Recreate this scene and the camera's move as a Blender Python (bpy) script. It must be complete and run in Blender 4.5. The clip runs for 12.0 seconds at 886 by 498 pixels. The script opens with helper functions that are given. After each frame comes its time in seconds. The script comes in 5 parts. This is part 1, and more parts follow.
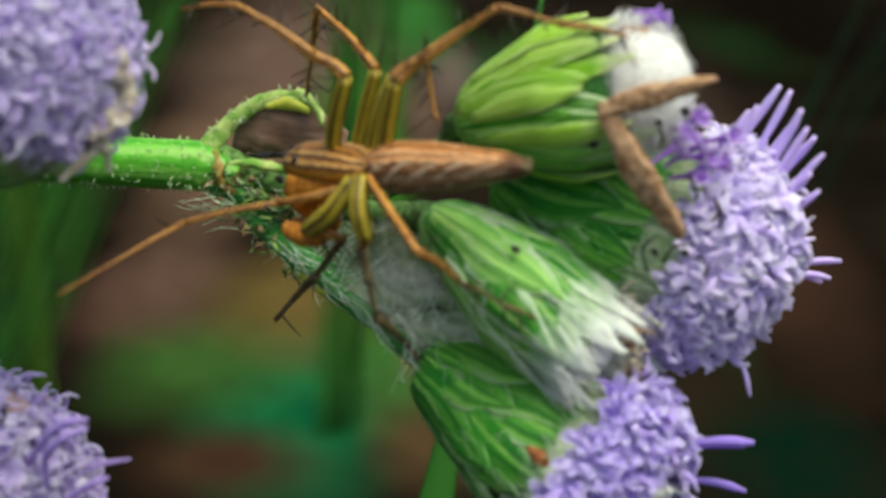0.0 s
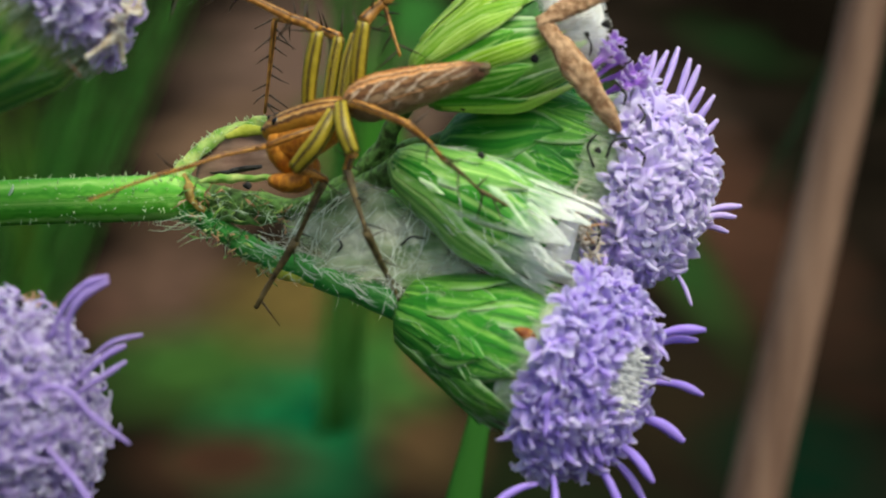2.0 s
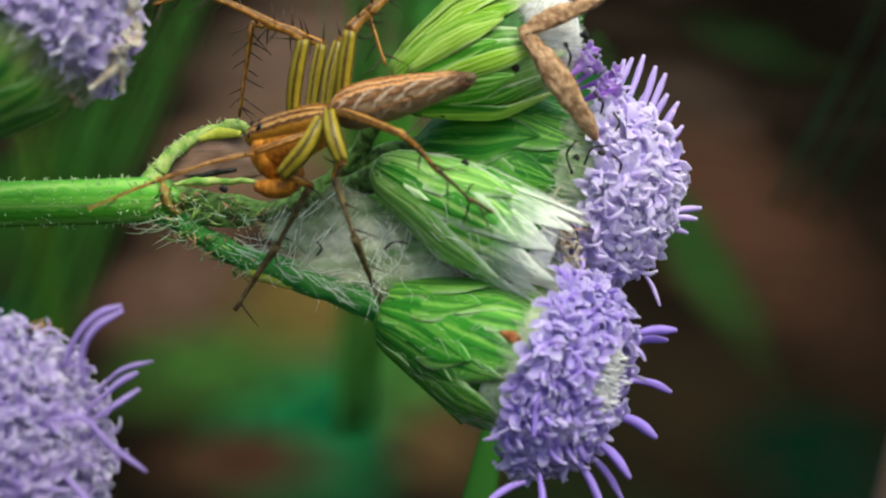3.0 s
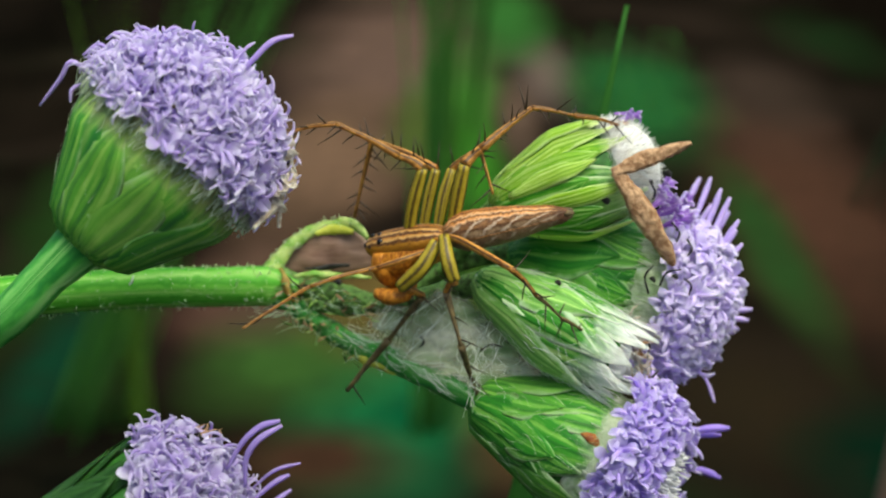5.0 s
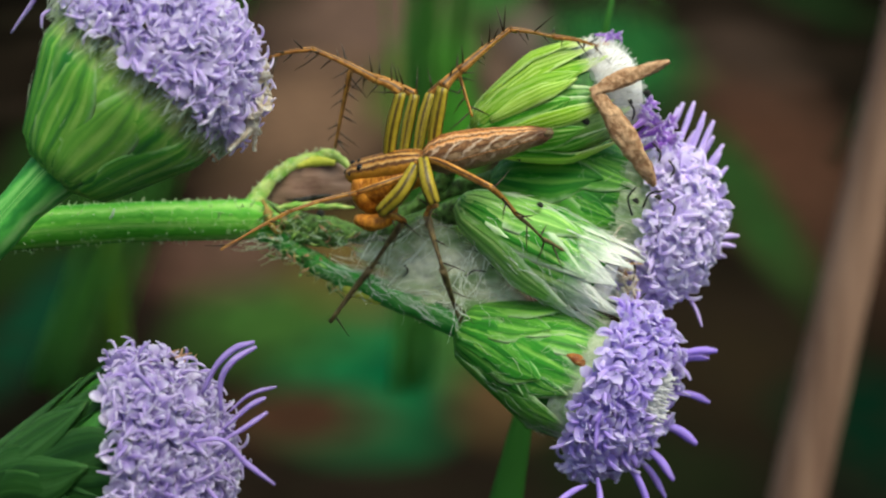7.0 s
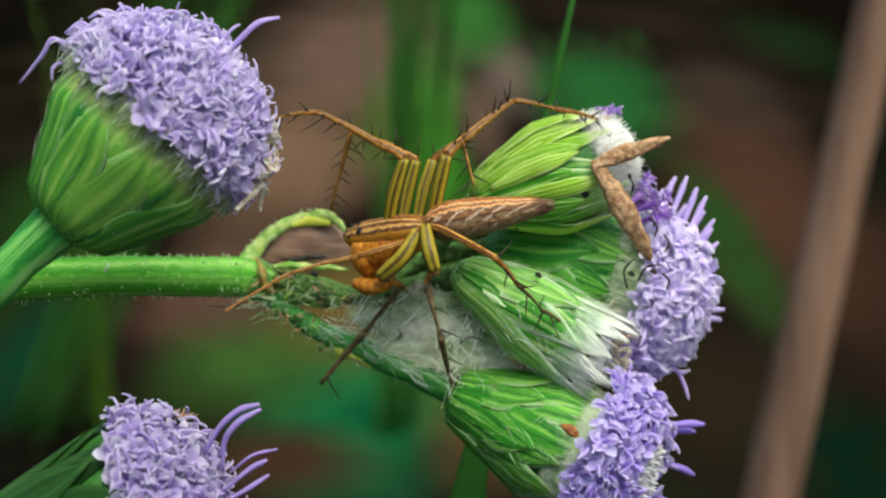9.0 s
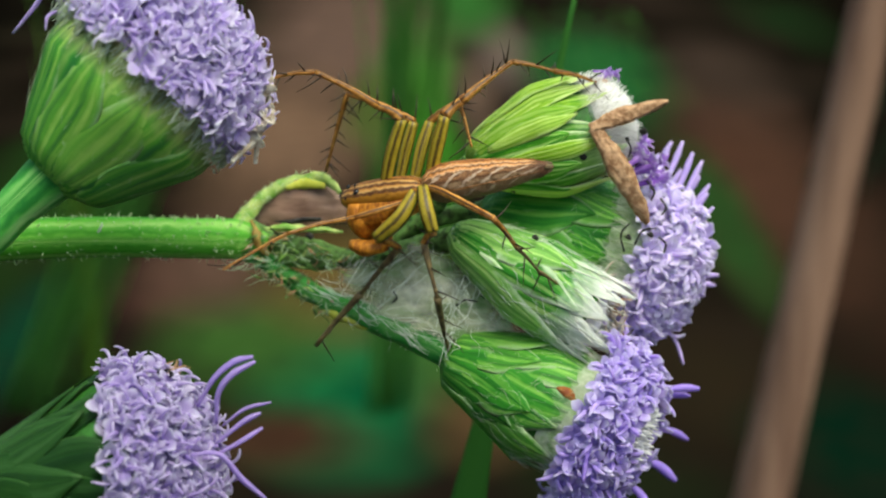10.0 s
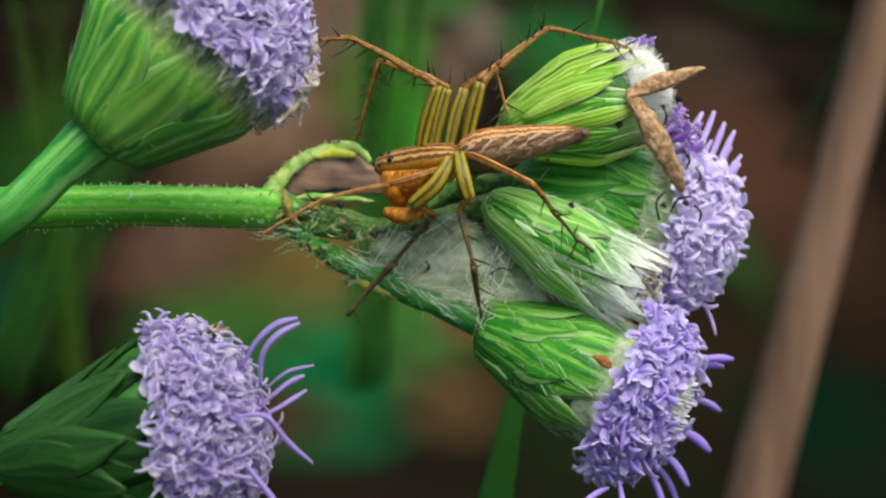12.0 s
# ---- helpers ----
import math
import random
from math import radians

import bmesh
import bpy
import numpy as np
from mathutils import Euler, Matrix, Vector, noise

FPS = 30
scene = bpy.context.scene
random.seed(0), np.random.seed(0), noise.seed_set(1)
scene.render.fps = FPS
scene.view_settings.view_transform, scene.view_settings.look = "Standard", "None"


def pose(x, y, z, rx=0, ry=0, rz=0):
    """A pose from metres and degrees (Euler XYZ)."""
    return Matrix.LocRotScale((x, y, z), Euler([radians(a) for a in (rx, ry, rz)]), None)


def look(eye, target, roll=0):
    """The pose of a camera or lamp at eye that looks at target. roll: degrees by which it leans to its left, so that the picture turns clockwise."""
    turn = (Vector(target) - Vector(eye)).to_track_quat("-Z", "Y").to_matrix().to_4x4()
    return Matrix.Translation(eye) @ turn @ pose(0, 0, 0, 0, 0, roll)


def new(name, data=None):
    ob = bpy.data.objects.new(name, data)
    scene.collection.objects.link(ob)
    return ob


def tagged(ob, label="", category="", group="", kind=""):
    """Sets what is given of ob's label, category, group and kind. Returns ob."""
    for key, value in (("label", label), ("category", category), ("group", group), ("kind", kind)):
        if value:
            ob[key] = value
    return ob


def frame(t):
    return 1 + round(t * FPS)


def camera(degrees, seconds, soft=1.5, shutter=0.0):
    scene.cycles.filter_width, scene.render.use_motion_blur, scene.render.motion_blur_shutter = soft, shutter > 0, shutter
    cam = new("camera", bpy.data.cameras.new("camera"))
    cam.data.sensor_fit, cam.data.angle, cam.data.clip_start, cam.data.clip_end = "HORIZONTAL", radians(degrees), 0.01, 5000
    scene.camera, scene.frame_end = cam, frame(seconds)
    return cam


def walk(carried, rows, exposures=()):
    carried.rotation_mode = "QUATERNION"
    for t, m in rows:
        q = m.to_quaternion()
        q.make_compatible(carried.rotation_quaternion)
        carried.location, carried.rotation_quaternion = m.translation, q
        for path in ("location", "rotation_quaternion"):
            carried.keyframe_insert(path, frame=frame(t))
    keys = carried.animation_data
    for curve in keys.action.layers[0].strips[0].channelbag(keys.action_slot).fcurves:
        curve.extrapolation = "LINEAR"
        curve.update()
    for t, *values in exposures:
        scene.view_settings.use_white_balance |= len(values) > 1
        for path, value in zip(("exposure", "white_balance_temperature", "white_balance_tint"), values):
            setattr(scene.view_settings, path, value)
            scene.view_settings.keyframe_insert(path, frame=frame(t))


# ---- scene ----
# A lynx spider on a swaying flowering weed, seen close up by a still camera. Plant coordinates are in
# millimetres: x to the right, y away from the camera, z up, around the point O.
MM = 0.001
DIST = 72.77
PITCH = 18.0
B = Matrix.Rotation(radians(-PITCH), 4, "X")
O = Vector((0.0, 0.0, 0.30))
EYE = O - (B @ Vector((0, DIST * MM, 0)))

cam = camera(30.0, 12.0, 2.2)
cam.data.dof.use_dof = True
cam.data.dof.focus_distance = (DIST - 9.3) * MM
cam.data.dof.aperture_fstop = 82.0

# How the plant sways: seconds, turn (axis times degrees), shift in millimetres
SWAY = [
    (0, 17.08, 4.93, -17.03, 0.440, -17.479, 3.231),
    (0.2, 16.24, 4.93, -14.22, 0.674, -16.304, 2.671),
    (0.5, 13.77, 3.94, -13.26, -0.992, -16.069, 2.286),
    (0.7, 12.44, 3.70, -12.09, -1.447, -14.275, 1.811),
    (1, 9.80, 0.26, -11.84, -2.279, -12.881, 3.418),
    (1.2, 5.45, -0.09, -8.75, -2.471, -10.848, 4.645),
    (1.5, -0.11, -4.09, -9.83, -1.683, -9.843, 6.852),
    (1.8, -3.54, -5.47, -10.16, -1.573, -9.673, 6.213),
    (2, -3.10, -3.47, -8.10, -1.643, -9.703, 3.672),
    (2.2, -2.55, -3.27, -8.42, -1.070, -10.291, 1.718),
    (2.5, -3.14, -3.03, -5.35, -2.613, -9.349, 0.608),
    (2.7, -3.22, -3.89, -4.00, -3.172, -8.518, 1.149),
    (3, -1.95, -3.62, -3.06, -2.758, -8.583, 3.613),
    (3.2, 2.38, -0.22, -3.59, -0.087, -9.434, 1.818),
    (3.5, 1.53, -0.63, -4.03, 1.111, -6.461, 1.628),
    (3.7, 2.15, -0.20, -5.01, 1.174, -4.945, -0.233),
    (5.3, 1.12, -1.01, -2.46, 0.696, 0.704, -0.055),
    (5.5, 0.67, -1.58, -3.07, 0.509, 0.851, 0.025),
    (6, 0.42, -0.56, -2.32, 1.313, 1.175, -1.031),
    (6.5, 1.00, -1.01, -2.11, -0.076, 0.177, 0.713),
    (7, 1.46, -2.03, -2.71, 0.310, -0.390, 2.837),
    (7.2, 1.68, -1.25, -2.17, 0.565, -0.146, 2.278),
    (8.8, 0.37, 0.34, 0.03, 0.129, -0.148, 0.584),
    (9, 0.00, 0.00, 0.00, -0.000, 0.000, -0.000),
    (9.5, 0.17, -0.66, -0.47, -0.154, -0.299, 0.960),
    (10, 0.70, 0.35, 0.92, -0.218, -0.271, 1.608),
    (10.5, 0.67, 0.43, 0.48, 0.137, -0.194, 1.910),
    (11, -0.63, -0.28, 0.24, 0.370, 0.567, 0.463),
    (11.5, -0.99, -0.11, 0.89, -0.339, -0.169, -0.220),
    (12, 0.66, 0.39, 1.64, 1.105, -0.832, 2.892),
]
# How the two side heads lean off it: seconds, upper head x z, lower head x z in millimetres
LEAN = [
    (0, 0.167, -0.005, 0.070, 0.154),
    (0.2, -0.390, -0.192, 0.030, 0.168),
    (0.5, -0.111, -0.511, -0.014, 0.191),
    (0.7, -0.208, 0.127, 0.003, 0.158),
    (1, 0.336, 0.530, 0.024, 0.518),
    (1.2, 0.047, 0.727, -0.061, 0.809),
    (1.5, -0.061, 0.658, -0.290, 0.139),
    (1.8, -0.073, 0.641, -0.205, 0.267),
    (2, -0.102, 0.701, -0.464, 0.830),
    (2.2, -0.237, 0.630, -0.305, 0.584),
    (2.5, -0.058, 0.247, -0.114, 0.495),
    (2.7, 0.145, 0.144, -0.058, 0.242),
    (3, -0.035, 0.043, -0.198, 0.212),
    (3.2, -0.147, 0.595, -0.099, 0.803),
    (3.5, 0.012, -0.140, 0.000, -0.093),
    (3.7, 0.142, -0.089, 0.128, -0.100),
    (5.3, 0.056, 0.078, 0.101, 0.076),
    (5.5, -0.025, 0.017, 0.054, 0.066),
    (6, -0.060, 0.105, 0.038, 0.102),
    (6.5, -0.155, 0.218, -0.057, 0.260),
    (7, 0.082, -0.069, -0.082, -0.007),
    (7.2, 0.076, -0.124, -0.060, -0.061),
    (8.8, -0.013, 0.125, -0.050, 0.132),
    (9, 0.000, 0.025, -0.002, 0.021),
    (9.5, 0.054, -0.090, 0.014, -0.008),
    (10, -0.104, 0.242, -0.146, 0.269),
    (10.5, -0.003, 0.251, -0.081, 0.277),
    (11, 0.116, -0.122, 0.054, -0.081),
    (11.5, 0.142, -0.165, 0.023, -0.081),
    (12, 0.082, 0.289, 0.004, 0.375),
]


# How the hand-held camera turns: seconds, degrees to the left, degrees up
PAN = [
    (0, -1.958, 0.000),
    (0.2, -1.958, 0.000),
    (0.5, -1.958, 0.000),
    (0.7, -1.958, 0.000),
    (1, -1.958, 0.000),
    (1.2, -1.958, 0.000),
    (1.5, -1.958, 0.000),
    (1.8, -1.958, 0.000),
    (2, -1.958, 0.000),
    (2.2, -1.958, 0.000),
    (2.5, -1.958, 0.000),
    (2.7, -1.958, 0.000),
    (3, -1.371, 0.000),
    (3.2, -1.175, 0.000),
    (3.5, -0.783, -0.196),
    (3.7, -0.783, 0.000),
    (5.3, 1.468, 0.000),
    (5.5, 1.468, 0.000),
    (6, 1.762, 0.587),
    (6.5, 1.273, -0.392),
    (7, 0.587, -1.468),
    (7.2, 0.587, -1.077),
    (8.8, 0.000, -0.294),
    (9, 0.000, 0.000),
    (9.5, 0.000, -0.489),
    (10, -0.196, -0.744),
    (10.5, -0.294, -0.940),
    (11, -0.392, -0.294),
    (11.5, -0.587, 0.157),
    (12, -0.979, -1.508),
]
CAM = look(EYE, O)


def view(t):
    """The camera's pose at a time of PAN, or between two of them."""
    times = [row[0] for row in PAN]
    left, up = (float(np.interp(t, times, [row[k] for row in PAN])) for k in (1, 2))
    return CAM @ Matrix.Rotation(radians(left), 4, "Y") @ Matrix.Rotation(radians(up), 4, "X")


walk(cam, [(row[0], view(row[0])) for row in PAN], ((0, 0.77, 7000, -8), (12, 0.77, 7000, -8)))


def turned(t):
    """From places given for the camera at rest to where it looks at that time."""
    return view(t) @ CAM.inverted()


def sway(row):
    t, ax, ay, az, x, y, z = row
    turn = Vector((ax, ay, az))
    m = Matrix.Rotation(radians(turn.length), 4, turn.normalized()) if turn.length > 1e-6 else Matrix()
    return turned(t) @ Matrix.Translation(O) @ B @ Matrix.Translation(Vector((x, y, z)) * MM) @ m


# ---- light ----
world = bpy.data.worlds.new("sky")
scene.world = world
world.use_nodes = True
wn = world.node_tree
sky = wn.nodes.new("ShaderNodeTexSky")
sky.sky_type, sky.sun_disc = "NISHITA", False
sky.sun_elevation, sky.sun_rotation = radians(68), radians(139)
wn.links.new(sky.outputs[0], wn.nodes["Background"].inputs[0])
sky.dust_density, sky.air_density = 4.0, 1.0
wn.nodes["Background"].inputs[1].default_value = 0.10
sun_data = bpy.data.lights.new("sun", "SUN")
sun_data.energy, sun_data.angle, sun_data.color = 1.6, radians(40), (1.0, 0.96, 0.9)
sun = new("sun", sun_data)
sun.matrix_world = look((0.26, -0.30, 1.0), (0.0, 0.0, 0.0))


# ---- materials ----
def material(name, rough=0.5, spec=0.4, trans=0.0, metal=0.0):
    m = bpy.data.materials.new(name)
    m.use_nodes = True
    n = m.node_tree.nodes
    b = n["Principled BSDF"]
    b.inputs["Roughness"].default_value = rough
    b.inputs["Specular IOR Level"].default_value = spec
    b.inputs["Metallic"].default_value = metal
    if trans:
        b.inputs["Subsurface Weight"].default_value = trans
        b.inputs["Subsurface Radius"].default_value = (0.0006, 0.0005, 0.0003)
        b.inputs["Subsurface Scale"].default_value = 1.0
    return m, m.node_tree, b


def ramp(nt, src, stops):
    r = nt.nodes.new("ShaderNodeValToRGB")
    el = r.color_ramp.elements
    el.remove(el[1])
    el[0].position, el[0].color = stops[0][0], (*stops[0][1], 1)
    for p, c in stops[1:]:
        el.new(p).color = (*c, 1)
    nt.links.new(src, r.inputs[0])
    return r.outputs[0]


def noise_tex(nt, scale, detail=4.0, coord="Object", stretch=None):
    tc = nt.nodes.new("ShaderNodeTexCoord")
    out = tc.outputs[coord]
    if stretch:
        mp = nt.nodes.new("ShaderNodeMapping")
        mp.inputs["Scale"].default_value = stretch
        nt.links.new(out, mp.inputs[0])
        out = mp.outputs[0]
    t = nt.nodes.new("ShaderNodeTexNoise")
    t.inputs["Scale"].default_value, t.inputs["Detail"].default_value = scale, detail
    nt.links.new(out, t.inputs[0])
    return t.outputs[0]


def grain(nt):
    a = nt.nodes.new("ShaderNodeAttribute")
    a.attribute_name = "grain"
    s = nt.nodes.new("ShaderNodeSeparateXYZ")
    nt.links.new(a.outputs["Vector"], s.inputs[0])
    return s.outputs


def math_node(nt, op, a, b=0.0):
    m = nt.nodes.new("ShaderNodeMath")
    m.operation = op
    for k, v in enumerate((a, b)):
        if isinstance(v, (int, float)):
            m.inputs[k].default_value = v
        else:
            nt.links.new(v, m.inputs[k])
    return m.outputs[0]


def mix(nt, fac, a, b, kind="MIX"):
    m = nt.nodes.new("ShaderNodeMix")
    m.data_type, m.blend_type = "RGBA", kind
    for k, v in ((0, fac), (6, a), (7, b)):
        if isinstance(v, (int, float)):
            m.inputs[k].default_value = v
        elif isinstance(v, tuple):
            m.inputs[k].default_value = (*v, 1)
        else:
            nt.links.new(v, m.inputs[k])
    return m.outputs[2]


def bump(nt, bsdf, height, dist, strength=0.6):
    b = nt.nodes.new("ShaderNodeBump")
    b.inputs["Distance"].default_value, b.inputs["Strength"].default_value = dist, strength
    nt.links.new(height, b.inputs["Height"])
    nt.links.new(b.outputs[0], bsdf.inputs["Normal"])


def object_random(nt):
    return nt.nodes.new("ShaderNodeObjectInfo").outputs["Random"]


def striped_green(name, dark, mid, pale, tip, tip_from, stripes=3.0, rough=0.5, tip_len=0.25, margin=0.0, edge=(0.7, 0.76, 0.62)):
    """Ribbed green leaf tissue: fine pale ribs along the length, papery margins, tips that fade to another colour."""
    m, nt, b = material(name, rough, 0.16, 0.2)
    g = grain(nt)
    n = noise_tex(nt, 1600, 4)
    u = math_node(nt, "ADD", g[0], math_node(nt, "MULTIPLY", n, 0.12))
    at_ = nt.nodes.new("ShaderNodeCombineXYZ")
    for k, v in enumerate((math_node(nt, "MULTIPLY", g[0], 11.0), math_node(nt, "MULTIPLY", g[1], 1.6), math_node(nt, "MULTIPLY", object_random(nt), 60.0))):
        nt.links.new(v, at_.inputs[k])
    fibre = nt.nodes.new("ShaderNodeTexNoise")
    fibre.inputs["Scale"].default_value, fibre.inputs["Detail"].default_value = 1.0, 4.0
    nt.links.new(at_.outputs[0], fibre.inputs[0])
    w = math_node(nt, "SINE", math_node(nt, "MULTIPLY", u, 6.2832 * stripes))
    w2 = math_node(nt, "SINE", math_node(nt, "MULTIPLY", u, 6.2832 * stripes * 2.7))
    h = math_node(nt, "ADD", math_node(nt, "MULTIPLY", w, 0.22), math_node(nt, "MULTIPLY", w2, 0.08))
    h = math_node(nt, "ADD", h, math_node(nt, "MULTIPLY", n, 0.25))
    h = math_node(nt, "ADD", h, math_node(nt, "SUBTRACT", math_node(nt, "MULTIPLY", fibre.outputs[0], 1.9), 0.60))
    c = ramp(nt, h, [(0.1, dark), (0.42, mid), (0.92, pale)])
    big = noise_tex(nt, 330, 3)
    c = mix(nt, ramp(nt, big, [(0.4, (0, 0, 0)), (0.7, (0.6, 0.6, 0.6))]), c, mid)
    r = object_random(nt)
    c = mix(nt, ramp(nt, r, [(0.0, (0.5, 0.5, 0.5)), (0.4, (0, 0, 0))]), c, dark)
    c = mix(nt, ramp(nt, r, [(0.6, (0, 0, 0)), (1.0, (0.28, 0.28, 0.28))]), c, pale)
    if margin:
        side = math_node(nt, "MULTIPLY", math_node(nt, "ABSOLUTE", math_node(nt, "SUBTRACT", g[0], 0.5)), 2.0)
        side = math_node(nt, "ADD", side, math_node(nt, "ADD", math_node(nt, "MULTIPLY", g[1], 0.22), math_node(nt, "MULTIPLY", math_node(nt, "SUBTRACT", n, 0.5), 0.7)))
        c = mix(nt, ramp(nt, math_node(nt, "MULTIPLY", side, 0.5), [(0.5 - margin / 2, (0, 0, 0)), (0.62 - margin / 2, (0.85, 0.85, 0.85))]), c, edge)
    t = math_node(nt, "ADD", g[1], math_node(nt, "MULTIPLY", n, 0.3))
    f = ramp(nt, math_node(nt, "MULTIPLY", t, 0.5), [(tip_from / 2, (0, 0, 0)), (min(1.0, (tip_from + tip_len) / 2), (1, 1, 1))]) if tip_from < 1.5 else None
    nt.links.new(mix(nt, f, c, tip) if f else c, b.inputs["Base Color"])
    bump(nt, b, h, 0.00005, 0.5)
    return m


BRACT = striped_green("bract_green", (0.02, 0.13, 0.018), (0.045, 0.26, 0.022), (0.27, 0.55, 0.10), (0.62, 0.66, 0.50), 1.02, 3.4, 0.5, 0.3, 0.10, (0.42, 0.58, 0.31))
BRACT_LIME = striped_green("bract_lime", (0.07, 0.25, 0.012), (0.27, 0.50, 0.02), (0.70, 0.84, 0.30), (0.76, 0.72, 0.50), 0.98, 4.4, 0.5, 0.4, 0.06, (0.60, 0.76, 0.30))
# for downward bracts: greener, with their shade partly put into the colour
BRACT_UNDER = striped_green("bract_under", (0.025, 0.16, 0.012), (0.10, 0.36, 0.022), (0.54, 0.76, 0.26), (0.72, 0.78, 0.56), 0.95, 4.0, 0.5, 0.4, 0.10, (0.58, 0.72, 0.40))
BRACT_SILKY = striped_green("bract_silky", (0.02, 0.14, 0.015), (0.06, 0.31, 0.025), (0.56, 0.80, 0.26), (0.74, 0.76, 0.70), 0.90, 3.6, 0.5, 0.24, 0.24, (0.54, 0.68, 0.44))
BRACT_SIDE = striped_green("bract_side", (0.018, 0.14, 0.03), (0.085, 0.32, 0.03), (0.32, 0.56, 0.11), (0.44, 0.36, 0.20), 0.88, 2.6, 0.5, 0.36, 0.10, (0.30, 0.50, 0.20))
# lower side head's dark green, deepened to put the view's dim corner into it
BRACT_DIMMED = striped_green("bract_dimmed", (0.008, 0.035, 0.007), (0.017, 0.065, 0.01), (0.04, 0.11, 0.028), (0.3, 0.34, 0.2), 2.0, 1.6)
STEM_GREEN = striped_green("stem_green", (0.055, 0.29, 0.02), (0.17, 0.51, 0.055), (0.50, 0.77, 0.24), (0.2, 0.5, 0.1), 2.0, 7.0)
BRANCH_GREEN = striped_green("branch_green", (0.03, 0.20, 0.035), (0.09, 0.38, 0.065), (0.36, 0.64, 0.22), (0.2, 0.5, 0.1), 2.0, 5.0)


def petal_material(name, a, b_, c_, violet):
    m, nt, b = material(name, 0.6, 0.2, 0.4)
    b.inputs["Subsurface Radius"].default_value = (0.0005, 0.0004, 0.0006)
    g = grain(nt)
    r = object_random(nt)
    c = ramp(nt, r, [(0.0, a), (0.55, b_), (1.0, c_)])
    n = noise_tex(nt, 2400, 4)
    c = mix(nt, ramp(nt, n, [(0.4, (0, 0, 0)), (0.7, (0.7, 0.7, 0.7))]), c, violet)
    c = mix(nt, ramp(nt, g[1], [(0.7, (0, 0, 0)), (1.0, (0.45, 0.45, 0.45))]), c, (0.84, 0.80, 0.95))
    c = mix(nt, ramp(nt, g[2], [(0.35, (0, 0, 0)), (0.75, (1, 1, 1))]), c, violet)
    nt.links.new(c, b.inputs["Base Color"])
    bump(nt, b, n, 0.00005, 0.5)
    return m


PETAL = petal_material("petal_lavender", (0.60, 0.47, 0.92), (0.70, 0.57, 0.95), (0.84, 0.74, 0.98), (0.56, 0.42, 0.90))
# violet, darkened: the lowest head's downward shade is put into this colour
PETAL_LOW = petal_material("petal_violet_dimmed", (0.36, 0.25, 0.76), (0.47, 0.34, 0.84), (0.62, 0.50, 0.91), (0.33, 0.22, 0.74))
# side heads' lilac, toned down with the view's edge darkening put in
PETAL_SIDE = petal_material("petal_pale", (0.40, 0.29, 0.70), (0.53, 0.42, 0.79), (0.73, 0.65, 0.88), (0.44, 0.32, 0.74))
# copy of PETAL_SIDE, darkened to paint the dim corner onto the lower head
PETAL_SIDE_DIMMED = petal_material("petal_pale_dimmed", (0.27, 0.19, 0.51), (0.37, 0.28, 0.60), (0.56, 0.49, 0.72), (0.30, 0.21, 0.55))
PETAL_DEEP = petal_material("petal_violet", (0.26, 0.10, 0.55), (0.34, 0.16, 0.66), (0.42, 0.25, 0.72), (0.24, 0.08, 0.52))


def plain(name, colour, other, scale, rough=0.6, trans=0.0, bump_dist=0.00008, stretch=None, detail=5.0, lo=0.35, hi=0.65):
    m, nt, b = material(name, rough, 0.35, trans)
    n = noise_tex(nt, scale * 2.6, detail, "Object", stretch)
    nt.links.new(ramp(nt, n, [(lo, colour), (hi, other)]), b.inputs["Base Color"])
    bump(nt, b, n, bump_dist, 0.6)
    return m


CORE = plain("head_core", (0.02, 0.09, 0.012), (0.05, 0.2, 0.03), 900)
CORE_FLOWER = plain("flower_bed", (0.54, 0.46, 0.80), (0.70, 0.64, 0.88), 1200)
PAPPUS = plain("pappus_white", (0.72, 0.70, 0.68), (0.86, 0.84, 0.84), 900, 0.8, 0.2)
FLUFF = plain("fluff_greenish", (0.30, 0.44, 0.20), (0.66, 0.70, 0.56), 800, 0.8, 0.2, 0.0002)
WITHERED = plain("withered_cream", (0.42, 0.30, 0.20), (0.74, 0.68, 0.60), 1500, 0.8, 0.2)
SHRED = plain("pale_shreds", (0.30, 0.50, 0.26), (0.62, 0.72, 0.54), 1200, 0.8, 0.2)
DRIED = plain("dried_tan", (0.30, 0.15, 0.075), (0.62, 0.38, 0.225), 1500, 0.8, 0, 0.0003, None, 7, 0.38, 0.62)
HAIR = plain("hair_pale", (0.45, 0.6, 0.3), (0.62, 0.72, 0.5), 500, 0.6)
SPECK_OR_SHADE = plain("speck_or_shade_black", (0.006, 0.005, 0.006), (0.02, 0.018, 0.016), 2000, 0.5)
PEEL = plain("peeled_skin", (0.17, 0.36, 0.05), (0.50, 0.60, 0.2), 900, 0.5, 0.2)
PEEL_RIM = plain("peel_rim_yellow", (0.40, 0.44, 0.04), (0.6, 0.6, 0.1), 900, 0.5, 0.2)
ROT = plain("rotten_pith", (0.035, 0.06, 0.014), (0.15, 0.30, 0.07), 1300, 0.7, 0, 0.0002)
MEMBRANE = plain("brown_membrane", (0.14, 0.068, 0.048), (0.34, 0.21, 0.16), 500, 0.4, 0.0, 0.00015, (0.35, 1.0, 1.6))
AMBER = plain("amber_resin", (0.20, 0.10, 0.015), (0.42, 0.30, 0.08), 1300, 0.6)
REDDISH = plain("red_scar", (0.20, 0.04, 0.01), (0.36, 0.14, 0.03), 1200, 0.6)
GREY_TISSUE = plain("grey_tissue", (0.56, 0.55, 0.58), (0.78, 0.76, 0.80), 800, 0.8)

